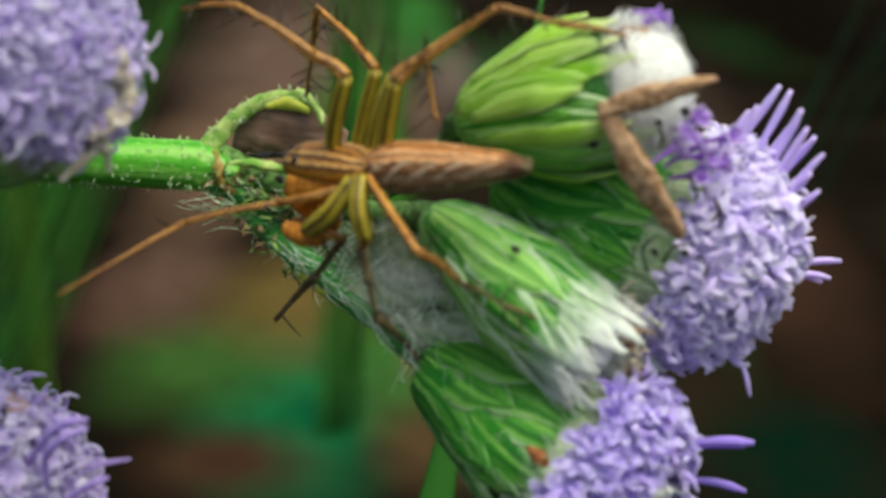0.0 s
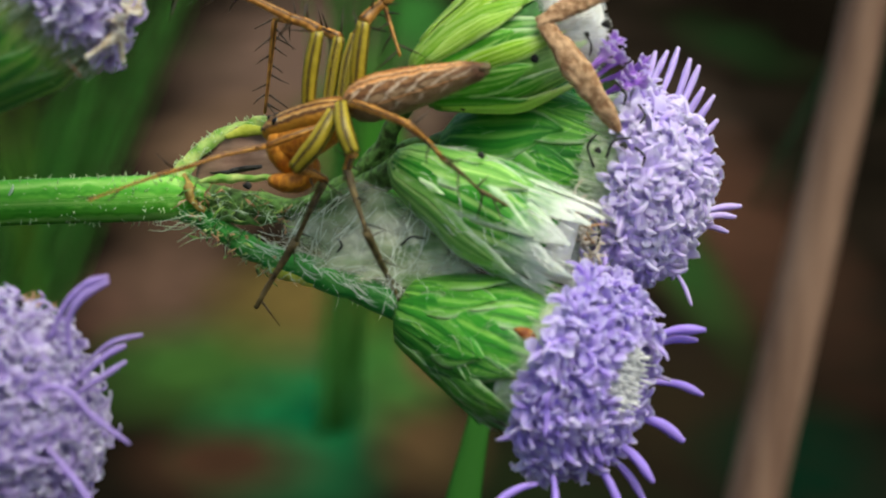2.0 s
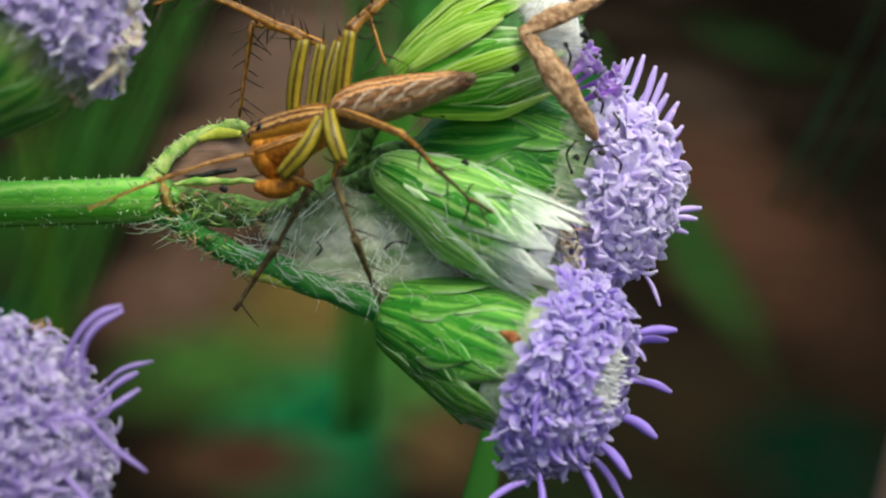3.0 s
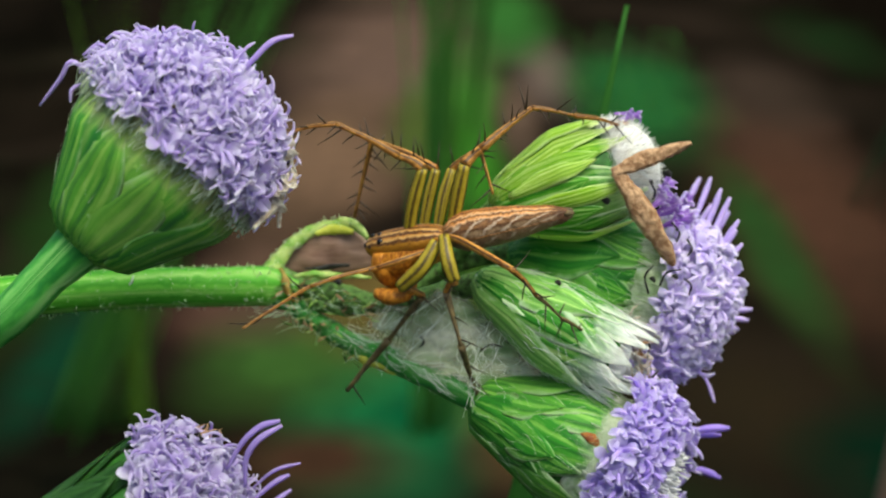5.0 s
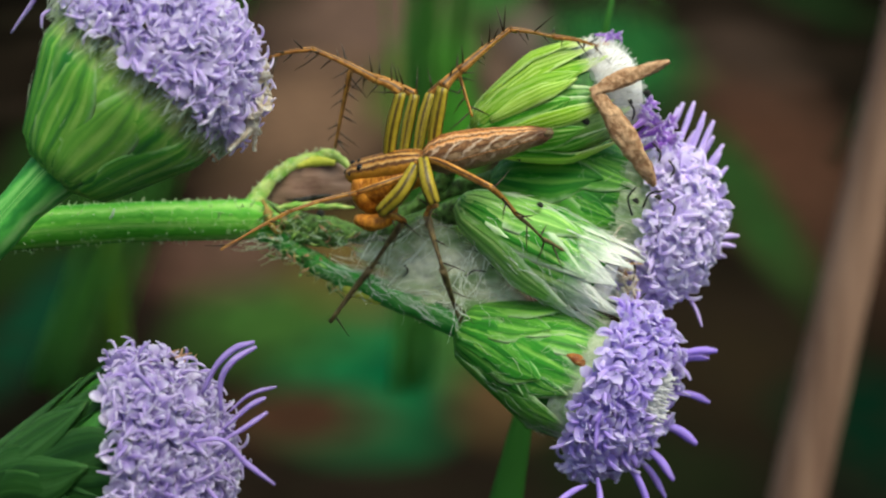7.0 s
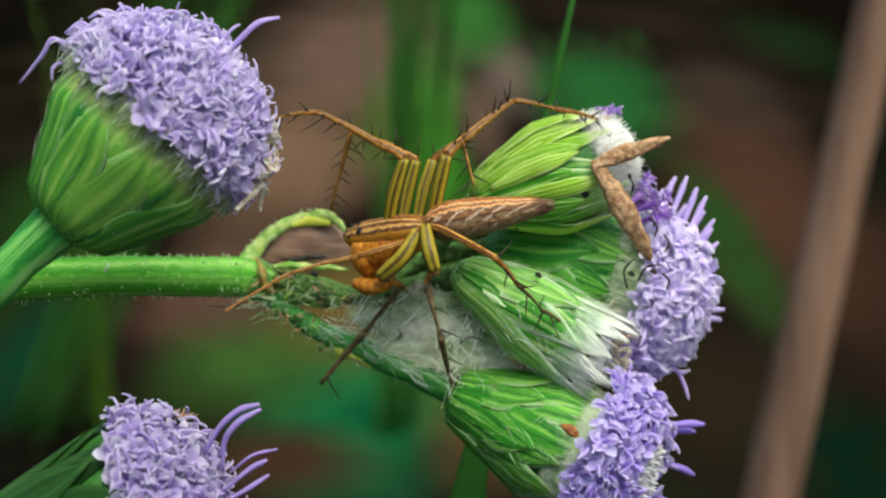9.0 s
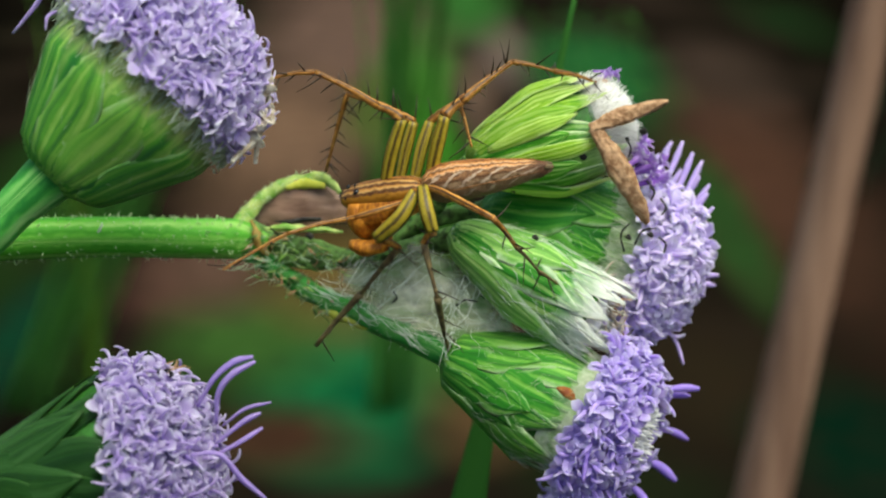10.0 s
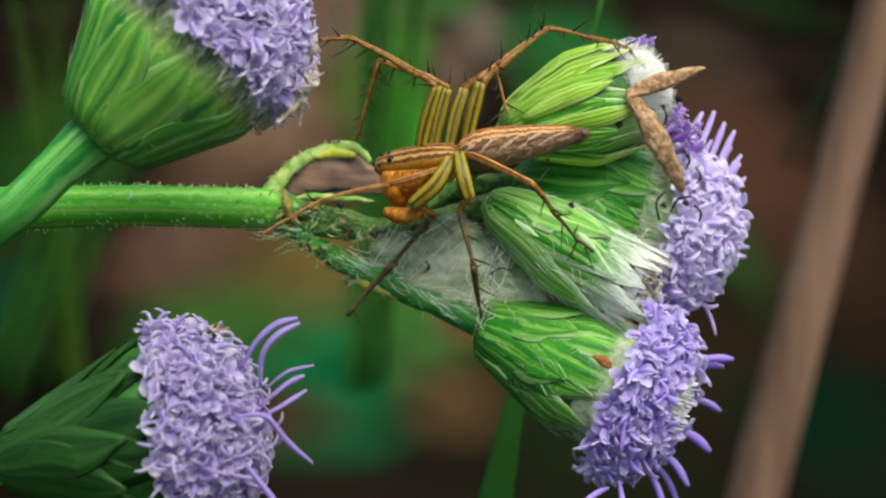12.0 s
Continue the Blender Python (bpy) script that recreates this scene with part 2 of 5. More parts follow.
# spider
LEG_YELLOW, nt, b = material("femur_yellow", 0.4, 0.4, 0.0)
g = grain(nt)
n = noise_tex(nt, 5200, 4)
w = math_node(nt, "SINE", math_node(nt, "MULTIPLY", math_node(nt, "ADD", g[0], math_node(nt, "MULTIPLY", n, 0.05)), 6.2832 * 5))
c = ramp(nt, math_node(nt, "ADD", math_node(nt, "MULTIPLY", w, 0.5), 0.5), [(0.0, (0.44, 0.33, 0.035)), (0.45, (0.36, 0.27, 0.022)), (0.72, (0.26, 0.17, 0.014)), (0.88, (0.07, 0.045, 0.008))])
c = mix(nt, ramp(nt, n, [(0.5, (0, 0, 0)), (0.7, (0.6, 0.6, 0.6))]), c, (0.22, 0.17, 0.012))
nt.links.new(c, b.inputs["Base Color"])
bump(nt, b, n, 0.00006)
LEG_BROWN, nt, b = material("leg_brown", 0.45, 0.4, 0.1)
g = grain(nt)
n = noise_tex(nt, 4200, 4)
c = ramp(nt, n, [(0.35, (0.30, 0.11, 0.018)), (0.65, (0.62, 0.29, 0.06))])
c = mix(nt, ramp(nt, math_node(nt, "SINE", math_node(nt, "MULTIPLY", g[0], 6.2832 * 3)), [(0.35, (0, 0, 0)), (0.8, (1, 1, 1))]), c, (0.085, 0.034, 0.010))
nt.links.new(c, b.inputs["Base Color"])
bump(nt, b, n, 0.00005)
LEG_DARK = plain("leg_dark", (0.075, 0.05, 0.024), (0.20, 0.14, 0.06), 1400, 0.5)
SPINE = plain("spine_black", (0.02, 0.012, 0.006), (0.05, 0.03, 0.015), 1400, 0.4)
CARAPACE, nt, b = material("carapace", 0.5, 0.3, 0.0)
g = grain(nt)
n = noise_tex(nt, 4500, 6)
u = math_node(nt, "ADD", g[0], math_node(nt, "MULTIPLY", math_node(nt, "SUBTRACT", n, 0.5), 0.07))
DARK_LINE, PALE_LINE, TAN = (0.095, 0.034, 0.010), (0.64, 0.38, 0.14), (0.44, 0.18, 0.03)
c = ramp(nt, u, [(0.0, (0.40, 0.17, 0.016)), (0.04, (0.40, 0.17, 0.016)), (0.06, DARK_LINE), (0.085, DARK_LINE), (0.1, PALE_LINE), (0.125, TAN), (0.14, DARK_LINE), (0.165, DARK_LINE), (0.178, PALE_LINE), (0.2, TAN), (0.21, DARK_LINE), (0.232, DARK_LINE),
                 (0.245, TAN), (0.262, TAN), (0.27, DARK_LINE), (0.29, DARK_LINE), (0.3, TAN), (0.322, PALE_LINE), (0.335, DARK_LINE), (0.36, DARK_LINE), (0.375, TAN), (0.4, PALE_LINE), (0.415, DARK_LINE), (0.44, DARK_LINE), (0.46, (0.40, 0.17, 0.016)), (0.5, (0.40, 0.17, 0.016))])
c = mix(nt, ramp(nt, n, [(0.52, (0, 0, 0)), (0.72, (0.7, 0.7, 0.7))]), c, (0.20, 0.08, 0.014))
nt.links.new(c, b.inputs["Base Color"])
bump(nt, b, n, 0.00012)
ABDOMEN, nt, b = material("abdomen_brown", 0.55, 0.3, 0.0)
g = grain(nt)
n = noise_tex(nt, 3600, 7)
n2 = noise_tex(nt, 9000, 4)
u = math_node(nt, "ADD", g[0], math_node(nt, "MULTIPLY", math_node(nt, "SUBTRACT", n, 0.5), 0.10))
RUST, STRAW, UMBER = (0.62, 0.24, 0.06), (0.78, 0.44, 0.23), (0.085, 0.03, 0.012)
c = ramp(nt, u, [(0.0, (0.22, 0.13, 0.07)), (0.03, (0.30, 0.19, 0.11)), (0.06, UMBER), (0.09, (0.28, 0.13, 0.05)), (0.115, UMBER), (0.135, STRAW), (0.155, RUST), (0.168, UMBER), (0.19, STRAW), (0.21, RUST), (0.235, UMBER),
                 (0.25, RUST), (0.265, UMBER), (0.29, RUST), (0.31, STRAW), (0.332, UMBER), (0.345, RUST), (0.365, STRAW), (0.385, UMBER), (0.41, (0.28, 0.13, 0.05)), (0.44, UMBER), (0.47, (0.30, 0.19, 0.11)), (0.5, (0.22, 0.13, 0.07))])
# pale slanting dashes along the flank
dash = math_node(nt, "SINE", math_node(nt, "MULTIPLY", math_node(nt, "ADD", math_node(nt, "SUBTRACT", g[1], math_node(nt, "MULTIPLY", g[0], 1.5)), math_node(nt, "MULTIPLY", n, 0.12)), 6.2832 * 6))
flank = ramp(nt, g[0], [(0.0, (1, 1, 1)), (0.10, (1, 1, 1)), (0.14, (0, 0, 0)), (0.9, (0, 0, 0)), (0.95, (1, 1, 1))])
c = mix(nt, math_node(nt, "MULTIPLY", ramp(nt, dash, [(0.6, (0, 0, 0)), (0.95, (0.75, 0.75, 0.75))]), flank), c, (0.66, 0.50, 0.38))
c = mix(nt, ramp(nt, n2, [(0.5, (0, 0, 0)), (0.7, (0.65, 0.65, 0.65))]), c, (0.16, 0.06, 0.02))
c = mix(nt, ramp(nt, math_node(nt, "ADD", g[1], math_node(nt, "MULTIPLY", n, 0.12)), [(0.9, (0, 0, 0)), (1.0, (0.85, 0.85, 0.85))]), c, (0.07, 0.025, 0.012))
nt.links.new(c, b.inputs["Base Color"])
bump(nt, b, n, 0.00022)
FACE = plain("face_orange", (0.30, 0.085, 0.007), (0.60, 0.23, 0.022), 2600, 0.5, 0.0, 0.00012, (1.0, 1.0, 0.45), 5, 0.38, 0.6)
EYE_BLACK = plain("eye_black", (0.004, 0.003, 0.003), (0.012, 0.008, 0.008), 900, 0.1)

# silk: a thin, torn sheet
SILK, nt, b = material("silk", 0.5, 0.4, 0.0)
n = noise_tex(nt, 1000, 8, "Object", (0.6, 1.0, 1.5))
nt.links.new(ramp(nt, noise_tex(nt, 700, 6, "Object", (0.5, 1.0, 1.6)), [(0.35, (0.22, 0.36, 0.14)), (0.50, (0.62, 0.67, 0.45)), (0.64, (0.92, 0.91, 0.74))]), b.inputs["Base Color"])
bump(nt, b, n, 0.0002)
g = grain(nt)
edge = math_node(nt, "SUBTRACT", math_node(nt, "ADD", n, g[0]), 1.0)
nt.links.new(ramp(nt, edge, [(0.24, (0.0, 0.0, 0.0)), (0.40, (0.36, 0.36, 0.36)), (0.60, (0.84, 0.84, 0.84))]), b.inputs["Alpha"])
THREAD = plain("silk_thread", (0.7, 0.74, 0.68), (0.85, 0.87, 0.82), 900, 0.4)

# background
SOIL, nt, b = material("soil", 1.0, 0.0)


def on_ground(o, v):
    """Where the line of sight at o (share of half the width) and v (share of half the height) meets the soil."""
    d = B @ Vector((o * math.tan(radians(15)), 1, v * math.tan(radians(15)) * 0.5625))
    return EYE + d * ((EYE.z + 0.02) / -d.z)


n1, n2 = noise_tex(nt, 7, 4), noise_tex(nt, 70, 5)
# near-black base: the background's shade is put into the soil colour
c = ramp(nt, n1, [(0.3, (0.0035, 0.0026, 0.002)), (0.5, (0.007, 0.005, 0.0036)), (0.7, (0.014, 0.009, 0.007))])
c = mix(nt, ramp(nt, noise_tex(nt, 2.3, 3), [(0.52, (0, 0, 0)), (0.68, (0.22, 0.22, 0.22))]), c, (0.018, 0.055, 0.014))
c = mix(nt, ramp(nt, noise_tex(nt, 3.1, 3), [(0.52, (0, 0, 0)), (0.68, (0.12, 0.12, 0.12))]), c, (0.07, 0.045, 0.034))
# moss, dry litter, bare patches, last three painted-in dark corners: place, half sizes, colour
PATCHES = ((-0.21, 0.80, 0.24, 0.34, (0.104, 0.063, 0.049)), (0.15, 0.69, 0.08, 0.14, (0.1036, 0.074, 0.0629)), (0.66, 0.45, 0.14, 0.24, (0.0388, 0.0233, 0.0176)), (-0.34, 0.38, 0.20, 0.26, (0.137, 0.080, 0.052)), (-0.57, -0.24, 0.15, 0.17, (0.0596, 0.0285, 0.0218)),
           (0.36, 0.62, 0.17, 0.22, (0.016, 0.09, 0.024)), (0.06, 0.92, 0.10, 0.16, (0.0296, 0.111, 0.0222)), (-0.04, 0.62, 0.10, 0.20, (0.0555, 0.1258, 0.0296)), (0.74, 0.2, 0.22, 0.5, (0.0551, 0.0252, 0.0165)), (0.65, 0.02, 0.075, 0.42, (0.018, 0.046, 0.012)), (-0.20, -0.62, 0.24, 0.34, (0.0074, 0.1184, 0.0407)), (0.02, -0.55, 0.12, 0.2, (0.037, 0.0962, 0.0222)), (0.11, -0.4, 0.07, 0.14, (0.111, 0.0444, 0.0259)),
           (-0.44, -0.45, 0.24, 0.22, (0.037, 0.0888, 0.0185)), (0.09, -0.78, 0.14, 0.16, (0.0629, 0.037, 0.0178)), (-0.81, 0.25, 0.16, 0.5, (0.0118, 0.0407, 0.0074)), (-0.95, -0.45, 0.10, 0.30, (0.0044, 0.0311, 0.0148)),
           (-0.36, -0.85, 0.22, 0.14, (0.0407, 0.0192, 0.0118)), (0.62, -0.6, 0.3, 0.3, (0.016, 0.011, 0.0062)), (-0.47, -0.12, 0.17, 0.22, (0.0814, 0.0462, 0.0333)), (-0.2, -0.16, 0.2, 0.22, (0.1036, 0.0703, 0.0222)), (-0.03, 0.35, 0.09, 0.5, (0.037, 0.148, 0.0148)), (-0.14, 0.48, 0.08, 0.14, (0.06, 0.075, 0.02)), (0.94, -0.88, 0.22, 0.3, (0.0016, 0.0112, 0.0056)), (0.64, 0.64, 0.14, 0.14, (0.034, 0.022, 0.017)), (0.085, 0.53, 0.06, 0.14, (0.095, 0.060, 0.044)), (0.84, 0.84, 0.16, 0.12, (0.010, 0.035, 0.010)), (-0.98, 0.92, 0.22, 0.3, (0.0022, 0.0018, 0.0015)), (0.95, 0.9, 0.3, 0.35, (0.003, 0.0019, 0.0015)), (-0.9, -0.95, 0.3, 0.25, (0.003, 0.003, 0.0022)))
tc = nt.nodes.new("ShaderNodeTexCoord")
xyz = nt.nodes.new("ShaderNodeSeparateXYZ")
nt.links.new(tc.outputs["Object"], xyz.inputs[0])
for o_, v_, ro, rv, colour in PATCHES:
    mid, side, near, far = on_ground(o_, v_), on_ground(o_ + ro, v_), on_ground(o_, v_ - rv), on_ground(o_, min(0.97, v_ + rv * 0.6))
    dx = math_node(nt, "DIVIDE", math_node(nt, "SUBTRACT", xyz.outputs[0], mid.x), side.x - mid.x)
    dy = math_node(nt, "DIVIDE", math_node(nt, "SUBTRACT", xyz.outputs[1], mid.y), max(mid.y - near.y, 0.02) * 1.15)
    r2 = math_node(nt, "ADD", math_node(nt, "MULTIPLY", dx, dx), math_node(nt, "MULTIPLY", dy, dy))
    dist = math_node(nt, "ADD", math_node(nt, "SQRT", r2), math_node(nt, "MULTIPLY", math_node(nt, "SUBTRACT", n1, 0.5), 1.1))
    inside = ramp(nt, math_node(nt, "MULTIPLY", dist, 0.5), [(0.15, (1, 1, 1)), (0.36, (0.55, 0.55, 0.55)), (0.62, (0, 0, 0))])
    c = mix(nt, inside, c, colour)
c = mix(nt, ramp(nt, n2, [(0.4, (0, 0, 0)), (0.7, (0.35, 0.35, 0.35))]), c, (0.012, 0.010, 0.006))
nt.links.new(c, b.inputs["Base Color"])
bump(nt, b, n2, 0.004)


def leaf_material(name, a, b_):
    m, nt, b = material(name, 0.7, 0.15, 0.0)
    n = noise_tex(nt, 40, 4)
    c = ramp(nt, n, [(0.3, a), (0.7, b_)])
    nt.links.new(mix(nt, math_node(nt, "MULTIPLY", object_random(nt), 0.3), c, a), b.inputs["Base Color"])
    bump(nt, b, n, 0.0005)
    return m


GRASS = leaf_material("grass_green", (0.0188, 0.0825, 0.009), (0.045, 0.1575, 0.0188))
# darker copy of the grass: shade put into the far tuft's colour
GRASS_SHADED = leaf_material("grass_shaded", (0.009, 0.0338, 0.012), (0.0165, 0.0562, 0.0225))
GRASS_LIGHT = leaf_material("grass_light", (0.0525, 0.1875, 0.0263), (0.0825, 0.2475, 0.045))
GRASS_YELLOW = leaf_material("grass_yellowish", (0.07, 0.16, 0.018), (0.13, 0.25, 0.03))
GRASS_PALE = leaf_material("grass_pale", (0.012, 0.072, 0.008), (0.032, 0.125, 0.015))
STALK = plain("dead_stalk", (0.17, 0.088, 0.06), (0.37, 0.215, 0.15), 100, 0.8, 0.0, 0.0004, (1.0, 1.0, 0.05))


# ---- mesh helpers (millimetres) ----
class Geo:
    def __init__(self):
        self.v, self.f, self.g = [], [], []

    def rings(self, rings, grains, cap=True):
        n, start = len(rings[0]), len(self.v)
        for ring, gr in zip(rings, grains):
            self.v += [tuple(p) for p in ring]
            self.g += gr
        for i in range(len(rings) - 1):
            for k in range(n):
                a, b_ = start + i * n + k, start + i * n + (k + 1) % n
                self.f.append((a, b_, b_ + n, a + n))
        if cap:
            self.f.append(tuple(start + k for k in reversed(range(n))))
            self.f.append(tuple(start + (len(rings) - 1) * n + k for k in range(n)))

    def tube(self, path, radii, seg=8, flat=1.0, ref=(0, 0, 1), third=0.0):
        path = [Vector(p) for p in path]
        rings, grains = [], []
        side = None
        for i, p in enumerate(path):
            d = (path[min(i + 1, len(path) - 1)] - path[max(i - 1, 0)]).normalized()
            if side is None:
                side = d.cross(Vector(ref))
                if side.length < 1e-4:
                    side = d.cross(Vector((0.3, 1, 0.2)))
            side = (side - d * side.dot(d)).normalized()
            up = side.cross(d)
            r = radii[i] if isinstance(radii, (list, tuple)) else radii
            rings.append([p + (side * math.cos(a) + up * math.sin(a) * flat) * r for a in (6.28319 * k / seg for k in range(seg))])
            grains.append([(k / seg, i / (len(path) - 1), third) for k in range(seg)])
        self.rings(rings, grains)

    def blob(self, centre, axes, seg=10, rows=7):
        c = Vector(centre)
        ax = [Vector(a) for a in axes]
        rings, grains = [], []
        for i in range(rows + 1):
            th = math.pi * (0.03 + 0.94 * i / rows)
            rings.append([c - ax[0] * math.cos(th) + (ax[1] * math.cos(a) + ax[2] * math.sin(a)) * math.sin(th) for a in (6.28319 * k / seg for k in range(seg))])
            grains.append([(k / seg, i / rows, 0.0) for k in range(seg)])
        self.rings(rings, grains)

    def rough(self, amount, freq):
        """Pushes every vertex about by smooth noise."""
        self.v = [tuple(Vector(p) + noise.noise_vector(Vector(p) * freq) * amount) for p in self.v]

    def mesh(self, name, mat, smooth=True, scale=MM, sharp=0):
        me = bpy.data.meshes.new(name)
        me.from_pydata([(x * scale, y * scale, z * scale) for x, y, z in self.v], [], self.f)
        at = me.attributes.new("grain", "FLOAT_VECTOR", "POINT")
        at.data.foreach_set("vector", np.array(self.g, dtype=np.float32).ravel())
        if smooth:
            me.polygons.foreach_set("use_smooth", [True] * len(me.polygons))
        me.materials.append(mat)
        if sharp:
            me.set_sharp_from_angle(angle=radians(sharp))
        me.update()
        return me


def part(name, data, parent, m=None, label=""):
    ob = new(name, data)
    ob.parent = parent
    if m is not None:
        ob.matrix_basis = m
    if label:
        ob["label"] = label
    return ob


def curve(points, n):
    """Points along a smooth line through the given ones."""
    p = [Vector(q) for q in points]
    p = [p[0] * 2 - p[1]] + p + [p[-1] * 2 - p[-2]]
    out = []
    for i in range(1, len(p) - 2):
        for k in range(n):
            t = k / n
            a, b_, c_, d = p[i - 1], p[i], p[i + 1], p[i + 2]
            out.append(0.5 * (2 * b_ + (c_ - a) * t + (2 * a - 5 * b_ + 4 * c_ - d) * t * t + (3 * b_ - a - 3 * c_ + d) * t ** 3))
    return out + [p[-2]]


def taper(n, *values):
    return [float(x) for x in np.interp(np.linspace(0, 1, n), np.linspace(0, 1, len(values)), values)]


# ---- flower heads ----
def cup(s, top, knee=0.55, waist=0.24):
    """Radius of a head's cup, as a share of its widest, at a share s of its length."""
    r = waist + (1 - waist) * min(1.0, s / knee) ** (0.7 + 0.25 * (knee > 0.7))
    if s < 0.09:
        r *= max(0.5, math.sqrt(max(0.0, 1 - (1 - s / 0.09) ** 2)))
    return r * (1 - (1 - top) * max(0.0, (s - knee) / (1 - knee)) ** 1.5)


def bract_mesh(rng, radius, length, s0, s1, width, off, top, mat, flare=0.0, knee=0.55, waist=0.24):
    """One long, pointed bract with a keel, thin wavy margins and a tip that may stand off the cup."""
    g = Geo()
    rings, grains, n, m = [], [], 12, 14
    bend, wave, ph = rng.uniform(-0.3, 0.3), rng.uniform(0.02, 0.07), rng.uniform(0, 6.28)
    full, lift = rng.uniform(0.5, 0.64), rng.uniform(0.0, 1.0) * flare
    for i in range(n):
        q = i / (n - 1)
        s = s0 + (s1 - s0) * q
        r = radius * cup(min(s, 1.0), top, knee, waist) + off * (0.6 + 0.4 * q) + lift * max(0, q - 0.6) ** 2 * 11
        w = width * (0.42 + 0.58 * min(1, q / 0.35)) * max(0.05, 1 - max(0.0, (q - full) / (1 - full)) ** 1.5) * 0.5
        mid = bend * max(0, q - 0.45) * width
        ring = []
        for k in range(m):
            a = 6.28319 * k / m
            u = math.cos(a)
            y = w * u
            ridge = 0.018 * math.cos(math.pi * 3 * u) if math.sin(a) > 0.1 else 0
            curl = wave * u * u * math.sin(ph + 7 * q + 2 * u) + 0.05 * (1 - u * u)
            x = math.sqrt(max(r * r - y * y * 0.9, 0.01)) + 0.04 * math.sin(a) + ridge + curl
            ring.append((x, y + mid + 0.04 * width * math.sin(9 * q + ph) * abs(u), length * s))
        rings.append(ring)
        grains.append([(0.5 + 0.5 * math.cos(6.28319 * k / m), s, 0.0) for k in range(m)])
    g.rings(rings, grains)
    return g.mesh("bract", mat)


def floret_mesh(rng, mat, spread=0.8, style=0.95, style_r=0.055, curl=1.0, club=1.0):
    g = Geo()
    zs = [-1.5, -0.6, -0.15, 0.0]
    rs = [0.09, 0.13, 0.2, 0.26]
    g.rings([[(r * math.cos(a), r * math.sin(a), z) for a in (6.28319 * k / 6 for k in range(6))] for z, r in zip(zs, rs)], [[(k / 6, 0.2, 0.0) for k in range(6)]] * 4)
    turn = rng.uniform(0, 6.28)
    for j in range(5):
        a = turn + j * 1.2566 + rng.uniform(-0.15, 0.15)
        o, s = Vector((math.cos(a), math.sin(a), 0)), Vector((-math.sin(a), math.cos(a), 0))
        rings, grains, droop, cupped = [], [], rng.uniform(0.0, 1.6), rng.uniform(-0.06, 0.14)
        p, ang = o * 0.2 + Vector((0, 0, -0.06)), 1.2
        step = spread / 4 * rng.uniform(0.8, 1.2)
        for i in range(5):
            q = i / 4
            d = o * math.cos(ang) + Vector((0, 0, math.sin(ang)))
            nrm = Vector((0, 0, 1)) * math.cos(ang) - o * math.sin(ang)
            w = 0.165 * (0.65 + 0.75 * math.sin(math.pi * min(1.0, q * 0.8))) * (1 - max(0, q - 0.72) * 2.6)
            rings.append([p + s * w + nrm * cupped, p + nrm * 0.015, p - s * w + nrm * cupped, p - s * w + nrm * (cupped - 0.03), p - nrm * 0.015, p + s * w + nrm * (cupped - 0.03)])
            grains.append([(0.5, 0.3 + 0.7 * q, 0.0)] * 6)
            p = p + d * step
            ang -= droop * 0.45
        g.rings(rings, grains)
    for j in range(2):
        a = turn + j * 3.14 + rng.uniform(-0.5, 0.5)
        o, s = Vector((math.cos(a), math.sin(a), 0)), Vector((-math.sin(a), math.cos(a), 0))
        p, ang, path, n = o * 0.05 + Vector((0, 0, -0.1)), rng.uniform(1.15, 1.5), [], 9
        ln = style * rng.uniform(0.7, 1.2)
        bendy, tw = curl * rng.uniform(0.4, 1.4), rng.uniform(-1, 1) * curl
        for i in range(n):
            path.append(p.copy())
            d = o * math.cos(ang) + Vector((0, 0, math.sin(ang))) + s * tw * i / n * 0.6
            p += d.normalized() * ln / n
            ang -= bendy / n * (1.5 if i > 2 else 0.3)
        g.tube(path, taper(n, 0.7 * style_r, style_r, style_r * club, style_r * club, style_r * 0.5 * club), 6, 1.0, (0, 0, 1), 1.0 if club > 1.2 else 0.45)
    return g.mesh("floret", mat, True, MM, 40)


def cap_points(n, top_angle):
    """Evenly strewn directions on a dome around +z."""
    out = []
    for i in range(n):
        z = 1 - (1 - math.cos(top_angle)) * (i + 0.5) / n
        a = i * 2.39996
        r = math.sqrt(max(0, 1 - z * z))
        out.append(Vector((r * math.cos(a), r * math.sin(a), z)))
    return out


def aim(z_dir, spin=0.0):
    return Vector(z_dir).to_track_quat("Z", "Y").to_matrix().to_4x4() @ Matrix.Rotation(spin, 4, "Z")


def head_frame(base, mouth):
    base, mouth = Vector(base), Vector(mouth)
    return Matrix.Translation(base * MM) @ aim(mouth - base), (mouth - base).length


